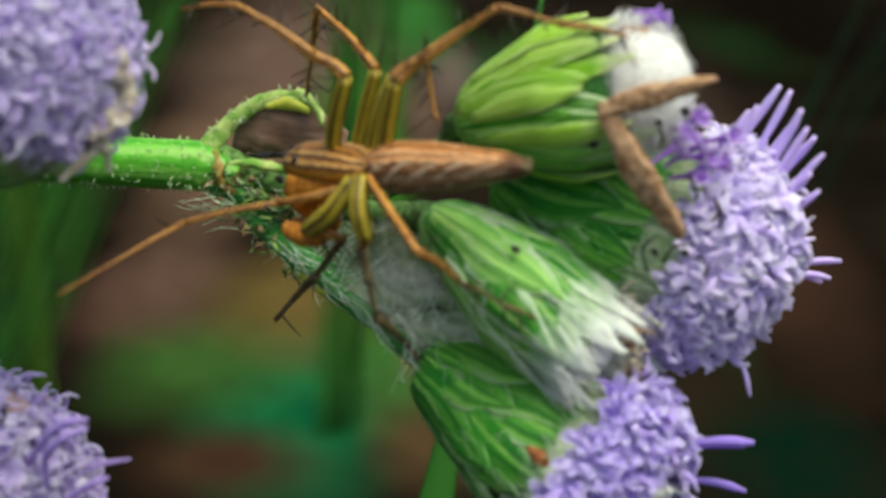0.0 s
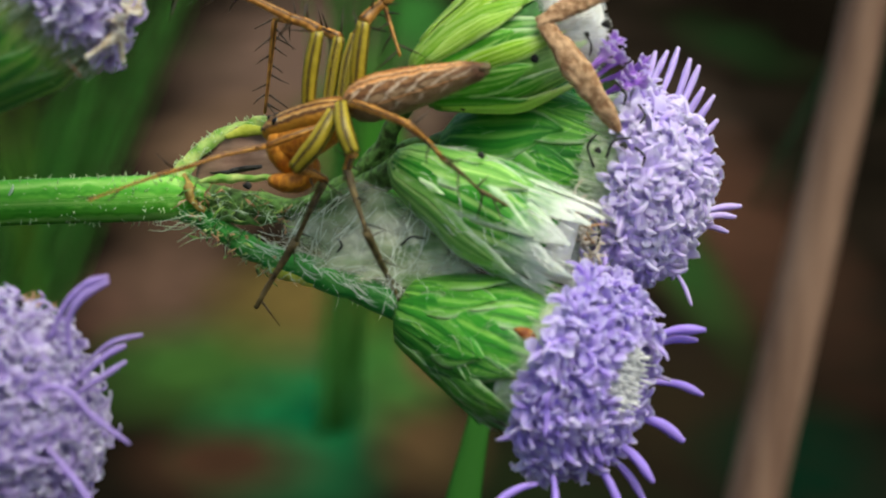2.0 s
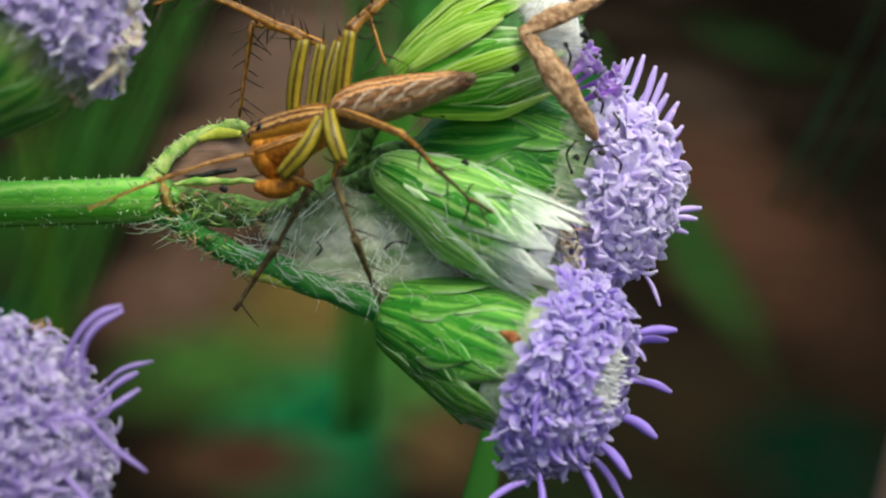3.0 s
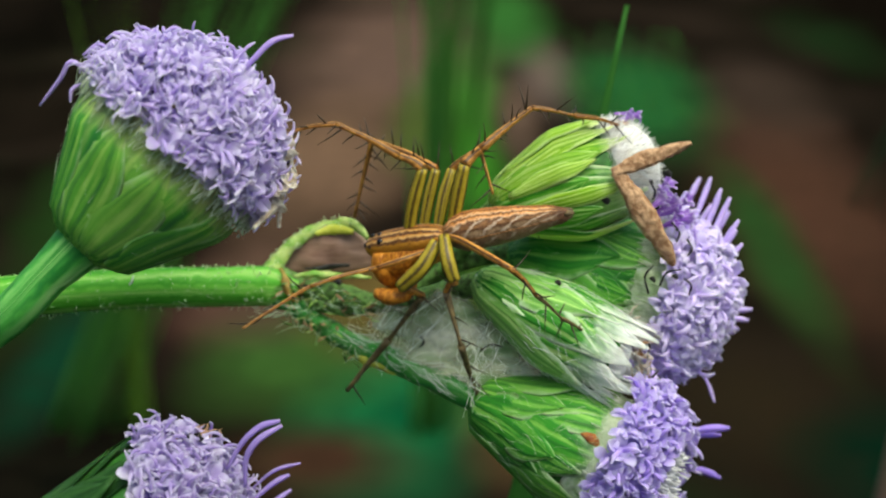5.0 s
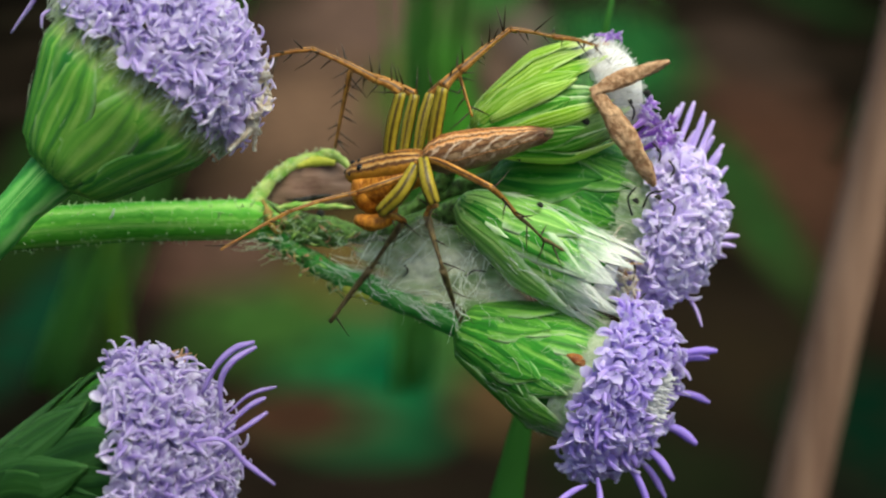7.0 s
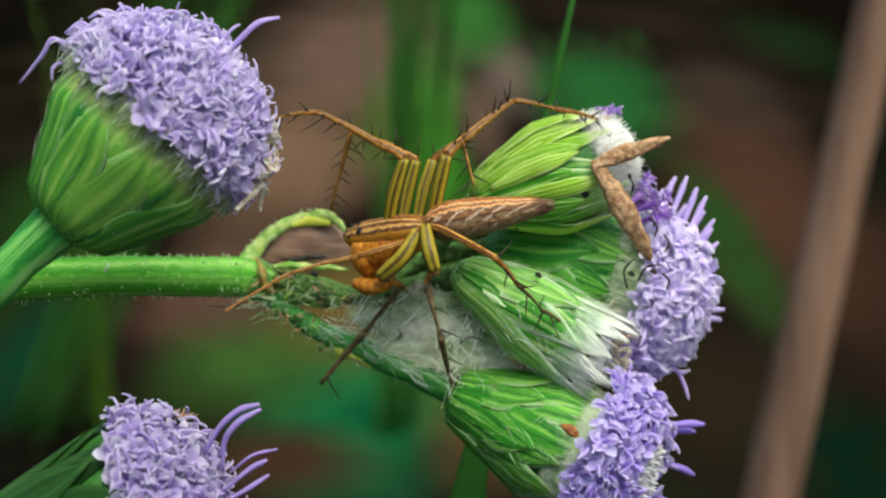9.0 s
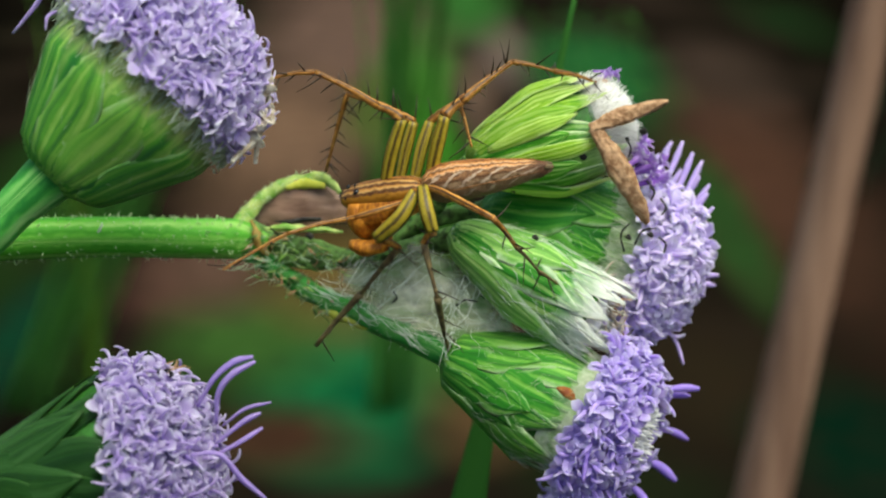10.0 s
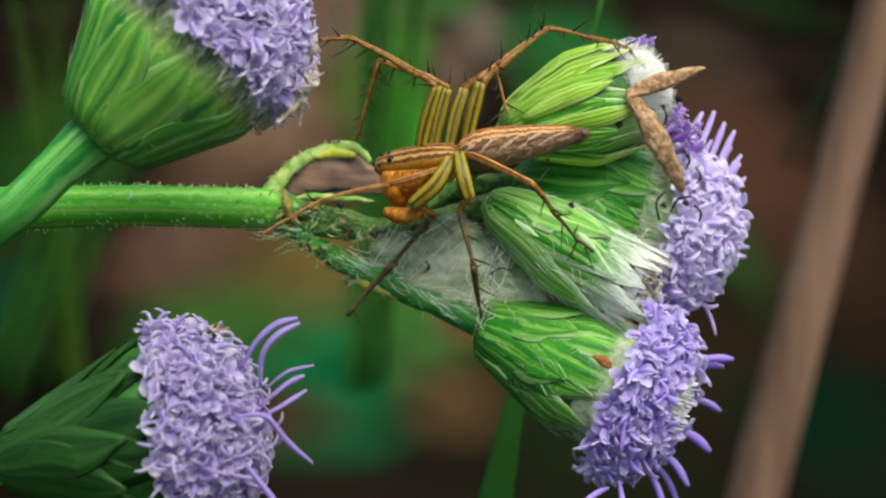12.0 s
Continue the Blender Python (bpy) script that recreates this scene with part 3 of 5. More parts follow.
def flower_head(parent, base, mouth, radius, mat, seed, top=0.85, rows=((0.0, 0.55, 0.0), (0.05, 0.8, 0.0), (0.15, 1.05, 0.0)), count=15, width=1.0,
                flare=0.0, flowers=None, label="", thing="", knee=0.55, waist=0.24, under=None, loose=0):
    """A composite flower head: a cup of overlapping bracts and, where it flowers, a dome of florets."""
    rng = random.Random(seed)
    m, length = head_frame(base, mouth)
    g = Geo()
    ss = [0.0, 0.06, 0.15, 0.3, 0.45, 0.6, 0.75, 0.9, 0.96]
    rr = [max(0.2, radius * cup(s, top, knee, waist) * 0.95) for s in ss]
    g.rings([[(r * math.cos(a), r * math.sin(a), length * s) for a in (6.28319 * k / 20 for k in range(20))] for s, r in zip(ss, rr)], [[(k / 20 * 6, s, 0) for k in range(20)] for s in ss])
    if thing:
        head = new(thing, g.mesh("cup", CORE))
    else:
        head = part("flower_head", g.mesh("cup", CORE), parent, m, label)
    total = len(rows)
    for j, (s0, s1, extra) in enumerate(rows):
        off = 0.14 - 0.05 * j
        kinds = [bract_mesh(rng, radius, length, s0 + rng.uniform(0, 0.03), s1 + rng.uniform(-0.13, 0.09), width * rng.uniform(0.8, 1.25), off, top, mat, flare + extra, knee, waist) for _ in range(6)]
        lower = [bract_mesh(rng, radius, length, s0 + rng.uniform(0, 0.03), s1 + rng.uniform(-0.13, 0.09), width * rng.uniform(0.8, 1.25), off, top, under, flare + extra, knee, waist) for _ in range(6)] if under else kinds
        for k in range(count):
            a = 6.28319 * (k + 0.5 * j + rng.uniform(-0.2, 0.2)) / count
            tilt = Matrix.Rotation(radians(rng.uniform(-1.6, 0.8)), 4, "Y")
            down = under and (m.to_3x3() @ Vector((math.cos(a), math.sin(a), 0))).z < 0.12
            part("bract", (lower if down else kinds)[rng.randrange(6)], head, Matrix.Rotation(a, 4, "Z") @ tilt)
    for k in range(loose):
        a = 6.28319 * (k + rng.uniform(-0.3, 0.3)) / loose
        blade = bract_mesh(rng, radius, length, 0.08 + rng.uniform(0, 0.15), 0.98 + rng.uniform(-0.2, 0.08), width * rng.uniform(0.5, 0.8), 0.16, top, mat, flare, knee, waist)
        part("bract", blade, head, Matrix.Rotation(a, 4, "Z") @ Matrix.Rotation(radians(rng.uniform(0.5, 2.8)), 4, "Y"))
    if flowers:
        f = dict(n=110, r=3.0, h=2.8, angle=100, start=0.85, mat=PETAL, spread=0.62, style=1.2, style_r=0.07, curl=1.5)
        f.update(flowers)
        c = Vector((0, 0, length * f["start"]))
        bed = Geo()
        th = [radians(f["angle"]) * k / 7 for k in range(8)]
        bed.rings([[c + Vector((max(0.02, f["r"] * 0.78 * math.sin(t)) * math.cos(a), max(0.02, f["r"] * 0.78 * math.sin(t)) * math.sin(a), f["h"] * 0.78 * math.cos(t))) for a in (6.28319 * k / 24 for k in range(24))] for t in reversed(th)],
                  [[(0, 0, 0)] * 24] * 8)
        part("flower_bed", bed.mesh("flower_bed", CORE_FLOWER), head)
        kinds = [floret_mesh(rng, f["mat"], f["spread"], f["style"], f["style_r"], f["curl"]) for _ in range(9)]
        for d in cap_points(f["n"], radians(f["angle"])):
            if f.get("skip") and (m @ ((c + Vector((f["r"] * d.x, f["r"] * d.y, f["h"] * d.z))) * MM) / MM - Vector(f["skip"])).length < 1.3:
                continue
            p = c + Vector((f["r"] * d.x, f["r"] * d.y, f["h"] * d.z)) * rng.uniform(0.93, 1.06)
            out = Vector((d.x * 1.15, d.y * 1.15, d.z * 0.9)) + Vector((rng.uniform(-0.3, 0.3), rng.uniform(-0.3, 0.3), rng.uniform(-0.3, 0.3)))
            sc = rng.uniform(0.8, 1.15)
            part("floret", kinds[rng.randrange(9)], head, Matrix.Translation(p * MM) @ aim(out, rng.uniform(0, 6.28)) @ Matrix.Scale(sc, 4))
    return head, m, length


def style_branch(head, m, pts, r, mat=None, label=""):
    """One long style of a floret, through points of the plant."""
    inv = m.inverted()
    g = Geo()
    p = curve([(inv @ (Vector(q) * MM)) / MM for q in pts], 6)
    g.tube(p, taper(len(p), 0.55 * r, 0.8 * r, r, 1.05 * r, 0.55 * r), 8, 0.8, (0, 0, 1), 0.9)
    part("style", g.mesh("style", mat or PETAL), head, None, label)


PLANT_THINGS = []
SPENT = (8.35, -6.10, -8.90)

# ---- the flowering weed ----
plant = tagged(new("flowering_weed"), "bright green hairy weed stem with four clustered lavender flower heads", "plant")
PLANT_THINGS.append((plant, Vector((0, 0, 0))))

g = Geo()
p = curve([(-27.00, -7.60, -2.00), (-20.50, -5.20, -1.42), (-14.70, -3.00, -1.16), (-10.50, -1.70, -1.20), (-8.60, -1.20, -1.22), (-7.30, -1.30, -1.40)], 8)
g.tube(p, taper(len(p), 0.92, 0.88, 0.86, 0.87, 0.88, 0.4), 18)
part("stem", g.mesh("stem", STEM_GREEN), plant)

# lower branch to the lowest head, thin branches to the middle and upper heads
g = Geo()
p = curve([(-8.40, -1.20, -1.50), (-7.00, -1.30, -2.45), (-5.20, -1.70, -3.60), (-3.60, -2.20, -4.22), (-1.60, -2.90, -5.00), (0.60, -3.60, -5.98)], 6)
g.tube(p, taper(len(p), 0.45, 0.42, 0.46, 0.52, 0.54, 0.66), 14)
g.rough(0.14, 1.4)
g.rough(0.05, 4.5)
part("branch", g.mesh("branch", BRANCH_GREEN), plant, None, "green lower branch, chewed and hairy near the fork")
g = Geo()
p = curve([(-8.20, -1.00, -0.90), (-6.00, -0.80, -1.60), (-3.50, -1.40, -2.00), (-1.20, -2.80, -1.60), (0.90, -4.40, -1.00)], 6)
g.tube(p, taper(len(p), 0.55, 0.5, 0.45, 0.45, 0.5), 12)
g.rough(0.15, 1.8)
part("branch", g.mesh("branch", ROT), plant, None, "chewed dark green branch")
g = Geo()
p = curve([(-3.50, -1.40, -2.00), (-1.00, -1.60, -0.60), (0.60, -2.80, 1.20), (1.40, -4.00, 2.20)], 6)
g.tube(p, taper(len(p), 0.3, 0.32, 0.36, 0.45), 12)
g.rough(0.16, 1.6)
g.rough(0.06, 5.0)
part("branch", g.mesh("branch", ROT), plant)
g = Geo()
p = curve([(-1.00, -1.60, -0.60), (0.50, -1.50, -0.10), (1.90, -1.40, -0.00)], 6)
g.tube(p, taper(len(p), 0.36, 0.4, 0.46), 12)
g.rough(0.16, 1.6)
g.rough(0.06, 5.0)
part("branch", g.mesh("branch", ROT), plant)

# arch of peeled skin over the hollow, and what lies in the hollow
g = Geo()
p = curve([(-8.60, -1.30, -0.75), (-8.00, -0.90, 0.15), (-7.05, -0.60, 1.00), (-5.80, -0.50, 1.45), (-4.80, -0.90, 1.35), (-4.25, -1.40, 0.80)], 6)
g.tube(p, taper(len(p), 0.42, 0.32, 0.25, 0.21, 0.22, 0.1), 12, 0.55, (0, 1, 0))
g.rough(0.1, 2.2)
g.rough(0.06, 6.0)
part("peeled_skin", g.mesh("peel", PEEL), plant, None, "pale green peeled strip of stem skin arching up")
g = Geo()
p = curve([(-6.60, -0.75, 1.00), (-5.80, -0.70, 1.20), (-4.90, -1.00, 1.10)], 6)
g.tube(p, taper(len(p), 0.08, 0.25, 0.12), 8, 0.6, (0, 1, 0))
part("peeled_skin", g.mesh("peel_rim", PEEL_RIM), plant, None, "yellow inner rim of the peeled strip")
g = Geo()
rings, grains = [], []
for i in range(25):
    q = i / 24
    x = -7.9 + 4.2 * q
    top = 0.1 - 1.5 * math.sin(math.pi * min(1, q * 0.75 + 0.12)) ** 1.3
    low = 0.85 - 0.35 * q
    y = -0.3 - 0.3 * math.sin(math.pi * q)
    side_a = [(x, y - 0.02 - 0.10 * math.sin(math.pi * k / 9), -(top + (low - top) * k / 9)) for k in range(10)]
    rings.append(side_a + [(px_, py_ + 0.07, pz_) for px_, py_, pz_ in reversed(side_a)])
    grains.append([(0.5, q, 0)] * 20)
g.rings(rings, grains)
g.rough(0.14, 1.7)
part("membrane", g.mesh("membrane", MEMBRANE), plant, None, "brown papery membrane in the chewed hollow")
# third piece, black, paints the shade slot in the hollow
for pts, r, mat_ in (([(-7.95, -1.75, -0.45), (-7.75, -2.00, -0.95), (-7.65, -2.00, -1.50), (-7.3, -1.8, -1.85)], 0.17, AMBER), ([(-7.40, -1.90, -0.75), (-5.90, -1.90, -0.72), (-4.10, -2.00, -0.90)], 0.16, PEEL),
                     ([(-7.00, -1.70, -0.45), (-6.00, -1.60, -0.42), (-5.00, -1.60, -0.35)], 0.12, SPECK_OR_SHADE), ([(-6.90, -1.60, -2.00), (-5.60, -1.70, -2.20), (-4.30, -1.80, -2.25)], 0.3, ROT)):
    g = Geo()
    p = curve(pts, 10)
    g.tube(p, taper(len(p), 0.4 * r, r, r, 0.5 * r), 12)
    g.rough(0.12, 2.6)
    part("chewed_tissue", g.mesh("chewed", mat_), plant)
g = Geo()
p = curve([(-4.90, -2.10, -4.20), (-4.00, -2.30, -4.50), (-3.20, -2.50, -4.80), (-2.40, -2.70, -5.10)], 5)
g.tube(p, taper(len(p), 0.06, 0.24, 0.26, 0.2, 0.05), 8)
g.rough(0.1, 2.5)
part("bract_scale", g.mesh("scale", PEEL_RIM), plant, None, "small yellow scale under the lower branch")

rng = random.Random(17)
for mat_, n, name_ in ((ROT, 60, "dark chewed shreds"), (DRIED, 30, "brown dried shreds"), (PEEL, 44, "pale green torn shreds"), (SHRED, 80, "whitish torn shreds")):
    g = Geo()
    for _ in range(n):
        q = rng.random()
        a = Vector((-8.00, -1.90, -1.20)).lerp(Vector((-4.20, -2.10, -2.20)), q) if rng.random() < 0.55 else Vector((-7.70, -1.70, -2.10)).lerp(Vector((-4.40, -2.20, -4.25)), q)
        a = a + Vector((rng.gauss(0, 0.2), rng.gauss(0, 0.15), rng.gauss(0, 0.28)))
        d = Vector((rng.gauss(0.3, 0.5), rng.gauss(0, 0.25), rng.gauss(-0.1, 0.4))).normalized() * rng.uniform(0.25, 0.8)
        p = curve([a, a + d * 0.5 + Vector((0, -0.06, rng.gauss(0, 0.08))), a + d], 3)
        r = rng.uniform(0.012, 0.04) if mat_ is SHRED else rng.uniform(0.03, 0.1)
        g.tube(p, taper(len(p), 0.4 * r, r, 0.2 * r), 5, 0.5)
    g.rough(0.08, 4.0)
    tagged(part("torn_tissue", g.mesh("torn_tissue", mat_), plant), name_ + " round the stem's fork", kind="stuff")

g = Geo()
g.tube(curve([(-14.20, -3.66, -1.00), (-14.05, -3.66, -0.80), (-14.00, -3.62, -0.55)], 3), [0.03, 0.06, 0.06, 0.06, 0.05, 0.04, 0.03], 6)
part("scratch", g.mesh("scratch", SHRED), plant, None, "pale scratch on the stem")
g = Geo()
rng = random.Random(23)
for _ in range(16):
    a = Vector((-7.3 + rng.gauss(0, 0.5), -2.1 + rng.gauss(0, 0.1), -2.2 + rng.gauss(0, 0.25)))
    d = Vector((-rng.uniform(0.4, 1.5), rng.gauss(0, 0.2), rng.gauss(0.1, 0.25)))
    p = curve([a, a + d * 0.5 + Vector((0, 0, rng.gauss(-0.1, 0.1))), a + d], 4)
    r = rng.uniform(0.015, 0.04)
    g.tube(p, taper(len(p), r, r, 0.3 * r), 5, 0.5)
tagged(part("torn_tissue", g.mesh("torn_tissue", SHRED), plant), "long whitish shreds hanging at the fork", kind="stuff")

# short hairs along the stem and the branches
rng = random.Random(3)
g = Geo()
for path, r0, n in (([(-20.50, -5.20, -1.42), (-14.70, -3.00, -1.16), (-10.50, -1.70, -1.20), (-7.90, -1.20, -1.22)], 0.87, 420), ([(-8.40, -1.20, -1.50), (-7.00, -1.30, -2.45), (-5.20, -1.70, -3.60), (-3.60, -2.20, -4.22), (0.40, -3.50, -5.90)], 0.45, 260),
                    ([(-8.40, -1.10, -0.20), (-7.90, -0.90, 0.35), (-6.90, -0.60, 1.10), (-5.80, -0.50, 1.45), (-4.80, -0.90, 1.35)], 0.20, 130)):
    line = curve(path, 30)
    for _ in range(n):
        i = rng.randrange(len(line) - 1)
        d = (line[i + 1] - line[i]).normalized()
        o = Vector((rng.gauss(0, 1), rng.gauss(0, 1), rng.gauss(0, 1)))
        o = (o - d * o.dot(d)).normalized()
        a = line[i].lerp(line[i + 1], rng.random()) + o * r0 * 0.95
        ln = rng.uniform(0.08, 0.26)
        g.tube([a, a + o * ln * 0.6 + d * rng.uniform(-0.05, 0.05), a + o * ln + d * rng.uniform(-0.12, 0.12)], [0.022, 0.016, 0.006], 4)
tagged(part("stem_fuzz", g.mesh("stem_fuzz", HAIR), plant), kind="stuff")

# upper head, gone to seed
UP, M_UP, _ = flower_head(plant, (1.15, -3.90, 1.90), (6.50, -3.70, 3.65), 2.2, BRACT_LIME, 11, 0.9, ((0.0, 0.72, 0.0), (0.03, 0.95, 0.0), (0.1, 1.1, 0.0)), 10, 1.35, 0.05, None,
                          "lime green head gone to seed, with white fluff in its mouth", "", 0.6, 0.24, BRACT_UNDER, 7)
# big head behind it
BIG, M_BIG, _ = flower_head(plant, (1.70, -1.40, -0.00), (7.60, -0.90, -1.80), 2.9, BRACT, 12, 0.92, ((0.0, 0.7, 0.0), (0.03, 0.95, 0.02), (0.1, 1.15, 0.0)), 11, 2.1, 0.01,
                            dict(n=225, r=3.5, h=3.05, angle=97, start=1.09, spread=0.68, style=1.1, style_r=0.085, curl=2.2), "full lavender flower head in a green cup")
# middle head, silky
MID, M_MID, _ = flower_head(plant, (0.45, -4.60, -0.75), (6.30, -5.30, -4.35), 1.72, BRACT_SILKY, 13, 0.98, ((0.0, 0.86, 0.02), (0.04, 1.08, 0.03), (0.1, 1.2, 0.05)), 8, 1.75, 0.02, None,
                            "closed green head with white silky bract tips")
# lowest head
LOW, M_LOW, _ = flower_head(plant, (0.35, -3.60, -5.95), (5.60, -4.80, -8.30), 2.55, BRACT, 14, 0.95, ((0.0, 0.72, 0.01), (0.03, 0.97, 0.01), (0.1, 1.15, 0.0)), 10, 1.95, 0.012,
                            dict(n=185, r=3.35, h=2.5, angle=92, start=1.1, mat=PETAL_LOW, spread=0.68, style=1.1, style_r=0.085, curl=2.2, skip=SPENT), "lavender flower head with long club-shaped styles, facing down", "", 0.75, 0.40)

for tip, root, r in (((10.34, 0.70, 3.20), (9.00, 0.20, 0.90), 0.17), ((11.15, -0.20, 2.70), (10.20, -0.40, 0.40), 0.17), ((11.60, 0.60, 1.70), (10.30, 0.60, -0.20), 0.17), ((11.70, -0.90, 0.90), (10.60, -0.80, -0.60), 0.16),
                     ((10.90, 1.40, 2.00), (9.80, 1.00, 0.30), 0.15), ((9.60, -0.60, 2.60), (8.70, -1.20, 1.00), 0.13), ((12.75, 2.20, -2.75), (11.00, 1.40, -3.00), 0.15), ((12.50, 1.60, -3.20), (11.00, 1.00, -3.20), 0.14),
                     ((12.20, 2.60, -3.70), (10.80, 2.00, -3.40), 0.12), ((9.90, -1.20, 2.90), (9.10, -1.60, 0.90), 0.15), ((10.75, 0.10, 3.20), (9.70, -0.40, 0.80), 0.16), ((11.45, -0.90, 2.30), (10.30, -1.20, 0.10), 0.16),
                     ((11.95, 0.10, 1.30), (10.60, -0.20, -0.50), 0.15), ((12.00, -0.60, 0.30), (10.80, -0.80, -1.00), 0.14), ((9.20, -2.40, 2.30), (8.60, -2.60, 0.80), 0.12), ((10.60, -1.50, -6.50), (9.90, -1.60, -5.00), 0.1)):
    tip, root = Vector(tip), Vector(root)
    style_branch(BIG, M_BIG, [root, root.lerp(tip, 0.5) + Vector((0.08, 0.1, 0.1)), tip], r, PETAL, "long club-shaped violet style")
for tip, root, r in (((11.00, -3.05, -7.40), (8.90, -3.60, -7.60), 0.2), ((10.70, -2.60, -7.75), (8.90, -3.20, -7.90), 0.16), ((10.77, -1.72, -9.72), (8.90, -2.90, -9.10), 0.16), ((10.00, -3.36, -11.24), (8.30, -3.90, -10.20), 0.2),
                     ((8.90, -4.60, -12.50), (7.50, -4.80, -10.90), 0.19), ((8.60, -4.00, -13.30), (7.20, -4.60, -11.30), 0.15), ((7.90, -5.40, -13.70), (6.80, -5.60, -11.30), 0.18), ((5.62, -8.20, -13.94), (5.70, -7.20, -11.90), 0.17),
                     ((3.93, -9.40, -12.50), (5.20, -7.70, -12.10), 0.14), ((5.60, -8.40, -10.60), (5.70, -7.90, -8.40), 0.12), ((7.30, -6.60, -11.60), (6.30, -7.30, -10.00), 0.16)):
    tip, root = Vector(tip), Vector(root)
    style_branch(LOW, M_LOW, [root, root.lerp(tip, 0.5) + Vector((0.1, -0.1, 0.15)), tip], r, PETAL_LOW, "long club-shaped violet style")

# pale fluff between the bracts and the florets
def fringe(head, radius, start, n, seed, mat, reach, label):
    rng = random.Random(seed)
    g = Geo()
    for _ in range(n):
        a = rng.uniform(0, 6.28319)
        q = radius * rng.uniform(0.9, 1.08)
        p = Vector((q * math.cos(a), q * math.sin(a), start + rng.uniform(-0.5, 0.25)))
        o = Vector((math.cos(a) * rng.gauss(0.05, 0.22), math.sin(a) * rng.gauss(0.05, 0.22), 1)) + Vector((-math.sin(a), math.cos(a), 0)) * rng.gauss(0, 0.25)
        ln = reach * rng.uniform(0.5, 1.2)
        w = rng.uniform(0.012, 0.034)
        g.tube(curve([p, p + o * ln * 0.5 + Vector((rng.gauss(0, 0.05), rng.gauss(0, 0.05), 0)), p + o * ln], 3), taper(7, w, w, 0.7 * w, 0.2 * w), 4, 0.5)
    tagged(part("fluff", g.mesh("fluff", mat), head), label, kind="stuff")


fringe(MID, 1.7, 6.6, 160, 61, PAPPUS, 1.1, "white silky fluff in the mouth")
fringe(BIG, 3.05, 5.5, 620, 62, FLUFF, 1.3, "pale greenish fluff under the florets")
fringe(LOW, 2.4, 5.5, 200, 63, FLUFF, 0.9, "pale greenish fluff under the florets")


def cup_fuzz(head, radius, length, top, knee, waist, n, seed, mat=FLUFF, thick=1.0):
    """Fine pale hairs and wisps lying along the outside of a cup."""
    rng = random.Random(seed)
    g = Geo()
    for _ in range(n):
        a, q = rng.uniform(0, 6.28319), rng.uniform(0.1, 0.98) ** 0.7
        ln, lift, turn = rng.uniform(0.3, 1.3), rng.uniform(0.02, 0.22), rng.gauss(0, 0.2)
        pts = []
        for k in range(5):
            u = k / 4
            z = q + ln * u / length
            r = radius * cup(min(z, 1.0), top, knee, waist) + 0.17 + lift * u * u
            v_ = a + turn * u + 0.05 * math.sin(5 * u + 9 * a)
            pts.append((r * math.cos(v_), r * math.sin(v_), z * length))
        w = rng.uniform(0.004, 0.013) * thick
        g.tube(pts, taper(5, 0.6 * w, w, 0.8 * w, 0.2 * w), 4, 0.6)
    tagged(part("cup_fuzz", g.mesh("cup_fuzz", mat), head), "pale wisps and hairs on the cup", kind="stuff")


cup_fuzz(LOW, 2.55, 5.85, 0.95, 0.75, 0.40, 320, 91)
cup_fuzz(MID, 1.72, 6.9, 0.98, 0.55, 0.24, 260, 92, PAPPUS, 1.5)
cup_fuzz(BIG, 2.9, 6.2, 0.92, 0.55, 0.24, 180, 93)
for head, radius, start, reach in ((BIG, 2.86, 5.2, 1.8), (LOW, 2.42, 5.0, 1.8)):
    g = Geo()
    qs = [k / 8 for k in range(9)]
    g.rings([[((radius + 0.25 * q) * math.cos(a), (radius + 0.25 * q) * math.sin(a), start + reach * q) for a in (6.28319 * k / 60 for k in range(60))] for q in qs], [[(k / 60, q, 0) for k in range(60)] for q in qs])
    g.rough(0.16, 1.6)
    g.rough(0.07, 5.0)
    part("papery_rim", g.mesh("papery_rim", FLUFF), head, None, "pale papery rim under the florets")
g = Geo()
g.blob((0, 0, 6.3), ((0, 0, 1.0), (1.4, 0, 0), (0, 1.4, 0)), 14, 8)
g.rough(0.15, 1.5)
part("seed_bed", g.mesh("seed_bed", PAPPUS), MID)

# white fluff of the upper head
inv = M_UP.inverted()
rng = random.Random(21)
g = Geo()
for d in cap_points(1500, radians(100)):
    a = Vector((1.95 * d.x, 1.95 * d.y, 5.45 + 1.55 * d.z))
    o = Vector((d.x * 0.55, d.y * 0.55, 0.8)) + Vector((rng.gauss(0, 0.16), rng.gauss(0, 0.16), 0))
    ln = rng.uniform(0.15, 0.6)
    g.tube([a - o.normalized() * 0.5, a + o.normalized() * ln * 0.5, a + o.normalized() * ln], [0.03, 0.02, 0.006], 3)
tagged(part("pappus", g.mesh("pappus", PAPPUS), UP), "white bristly seed fluff", kind="stuff")
g = Geo()
g.blob((0, 0, 5.7), ((0, 0, 1.65), (1.95, 0, 0), (0, 1.95, 0)), 14, 8)
part("seed_bed", g.mesh("seed_bed", PAPPUS), UP)
kinds = [floret_mesh(rng, PETAL_DEEP, 0.5, 0.7, 0.06, 1.5) for _ in range(3)]
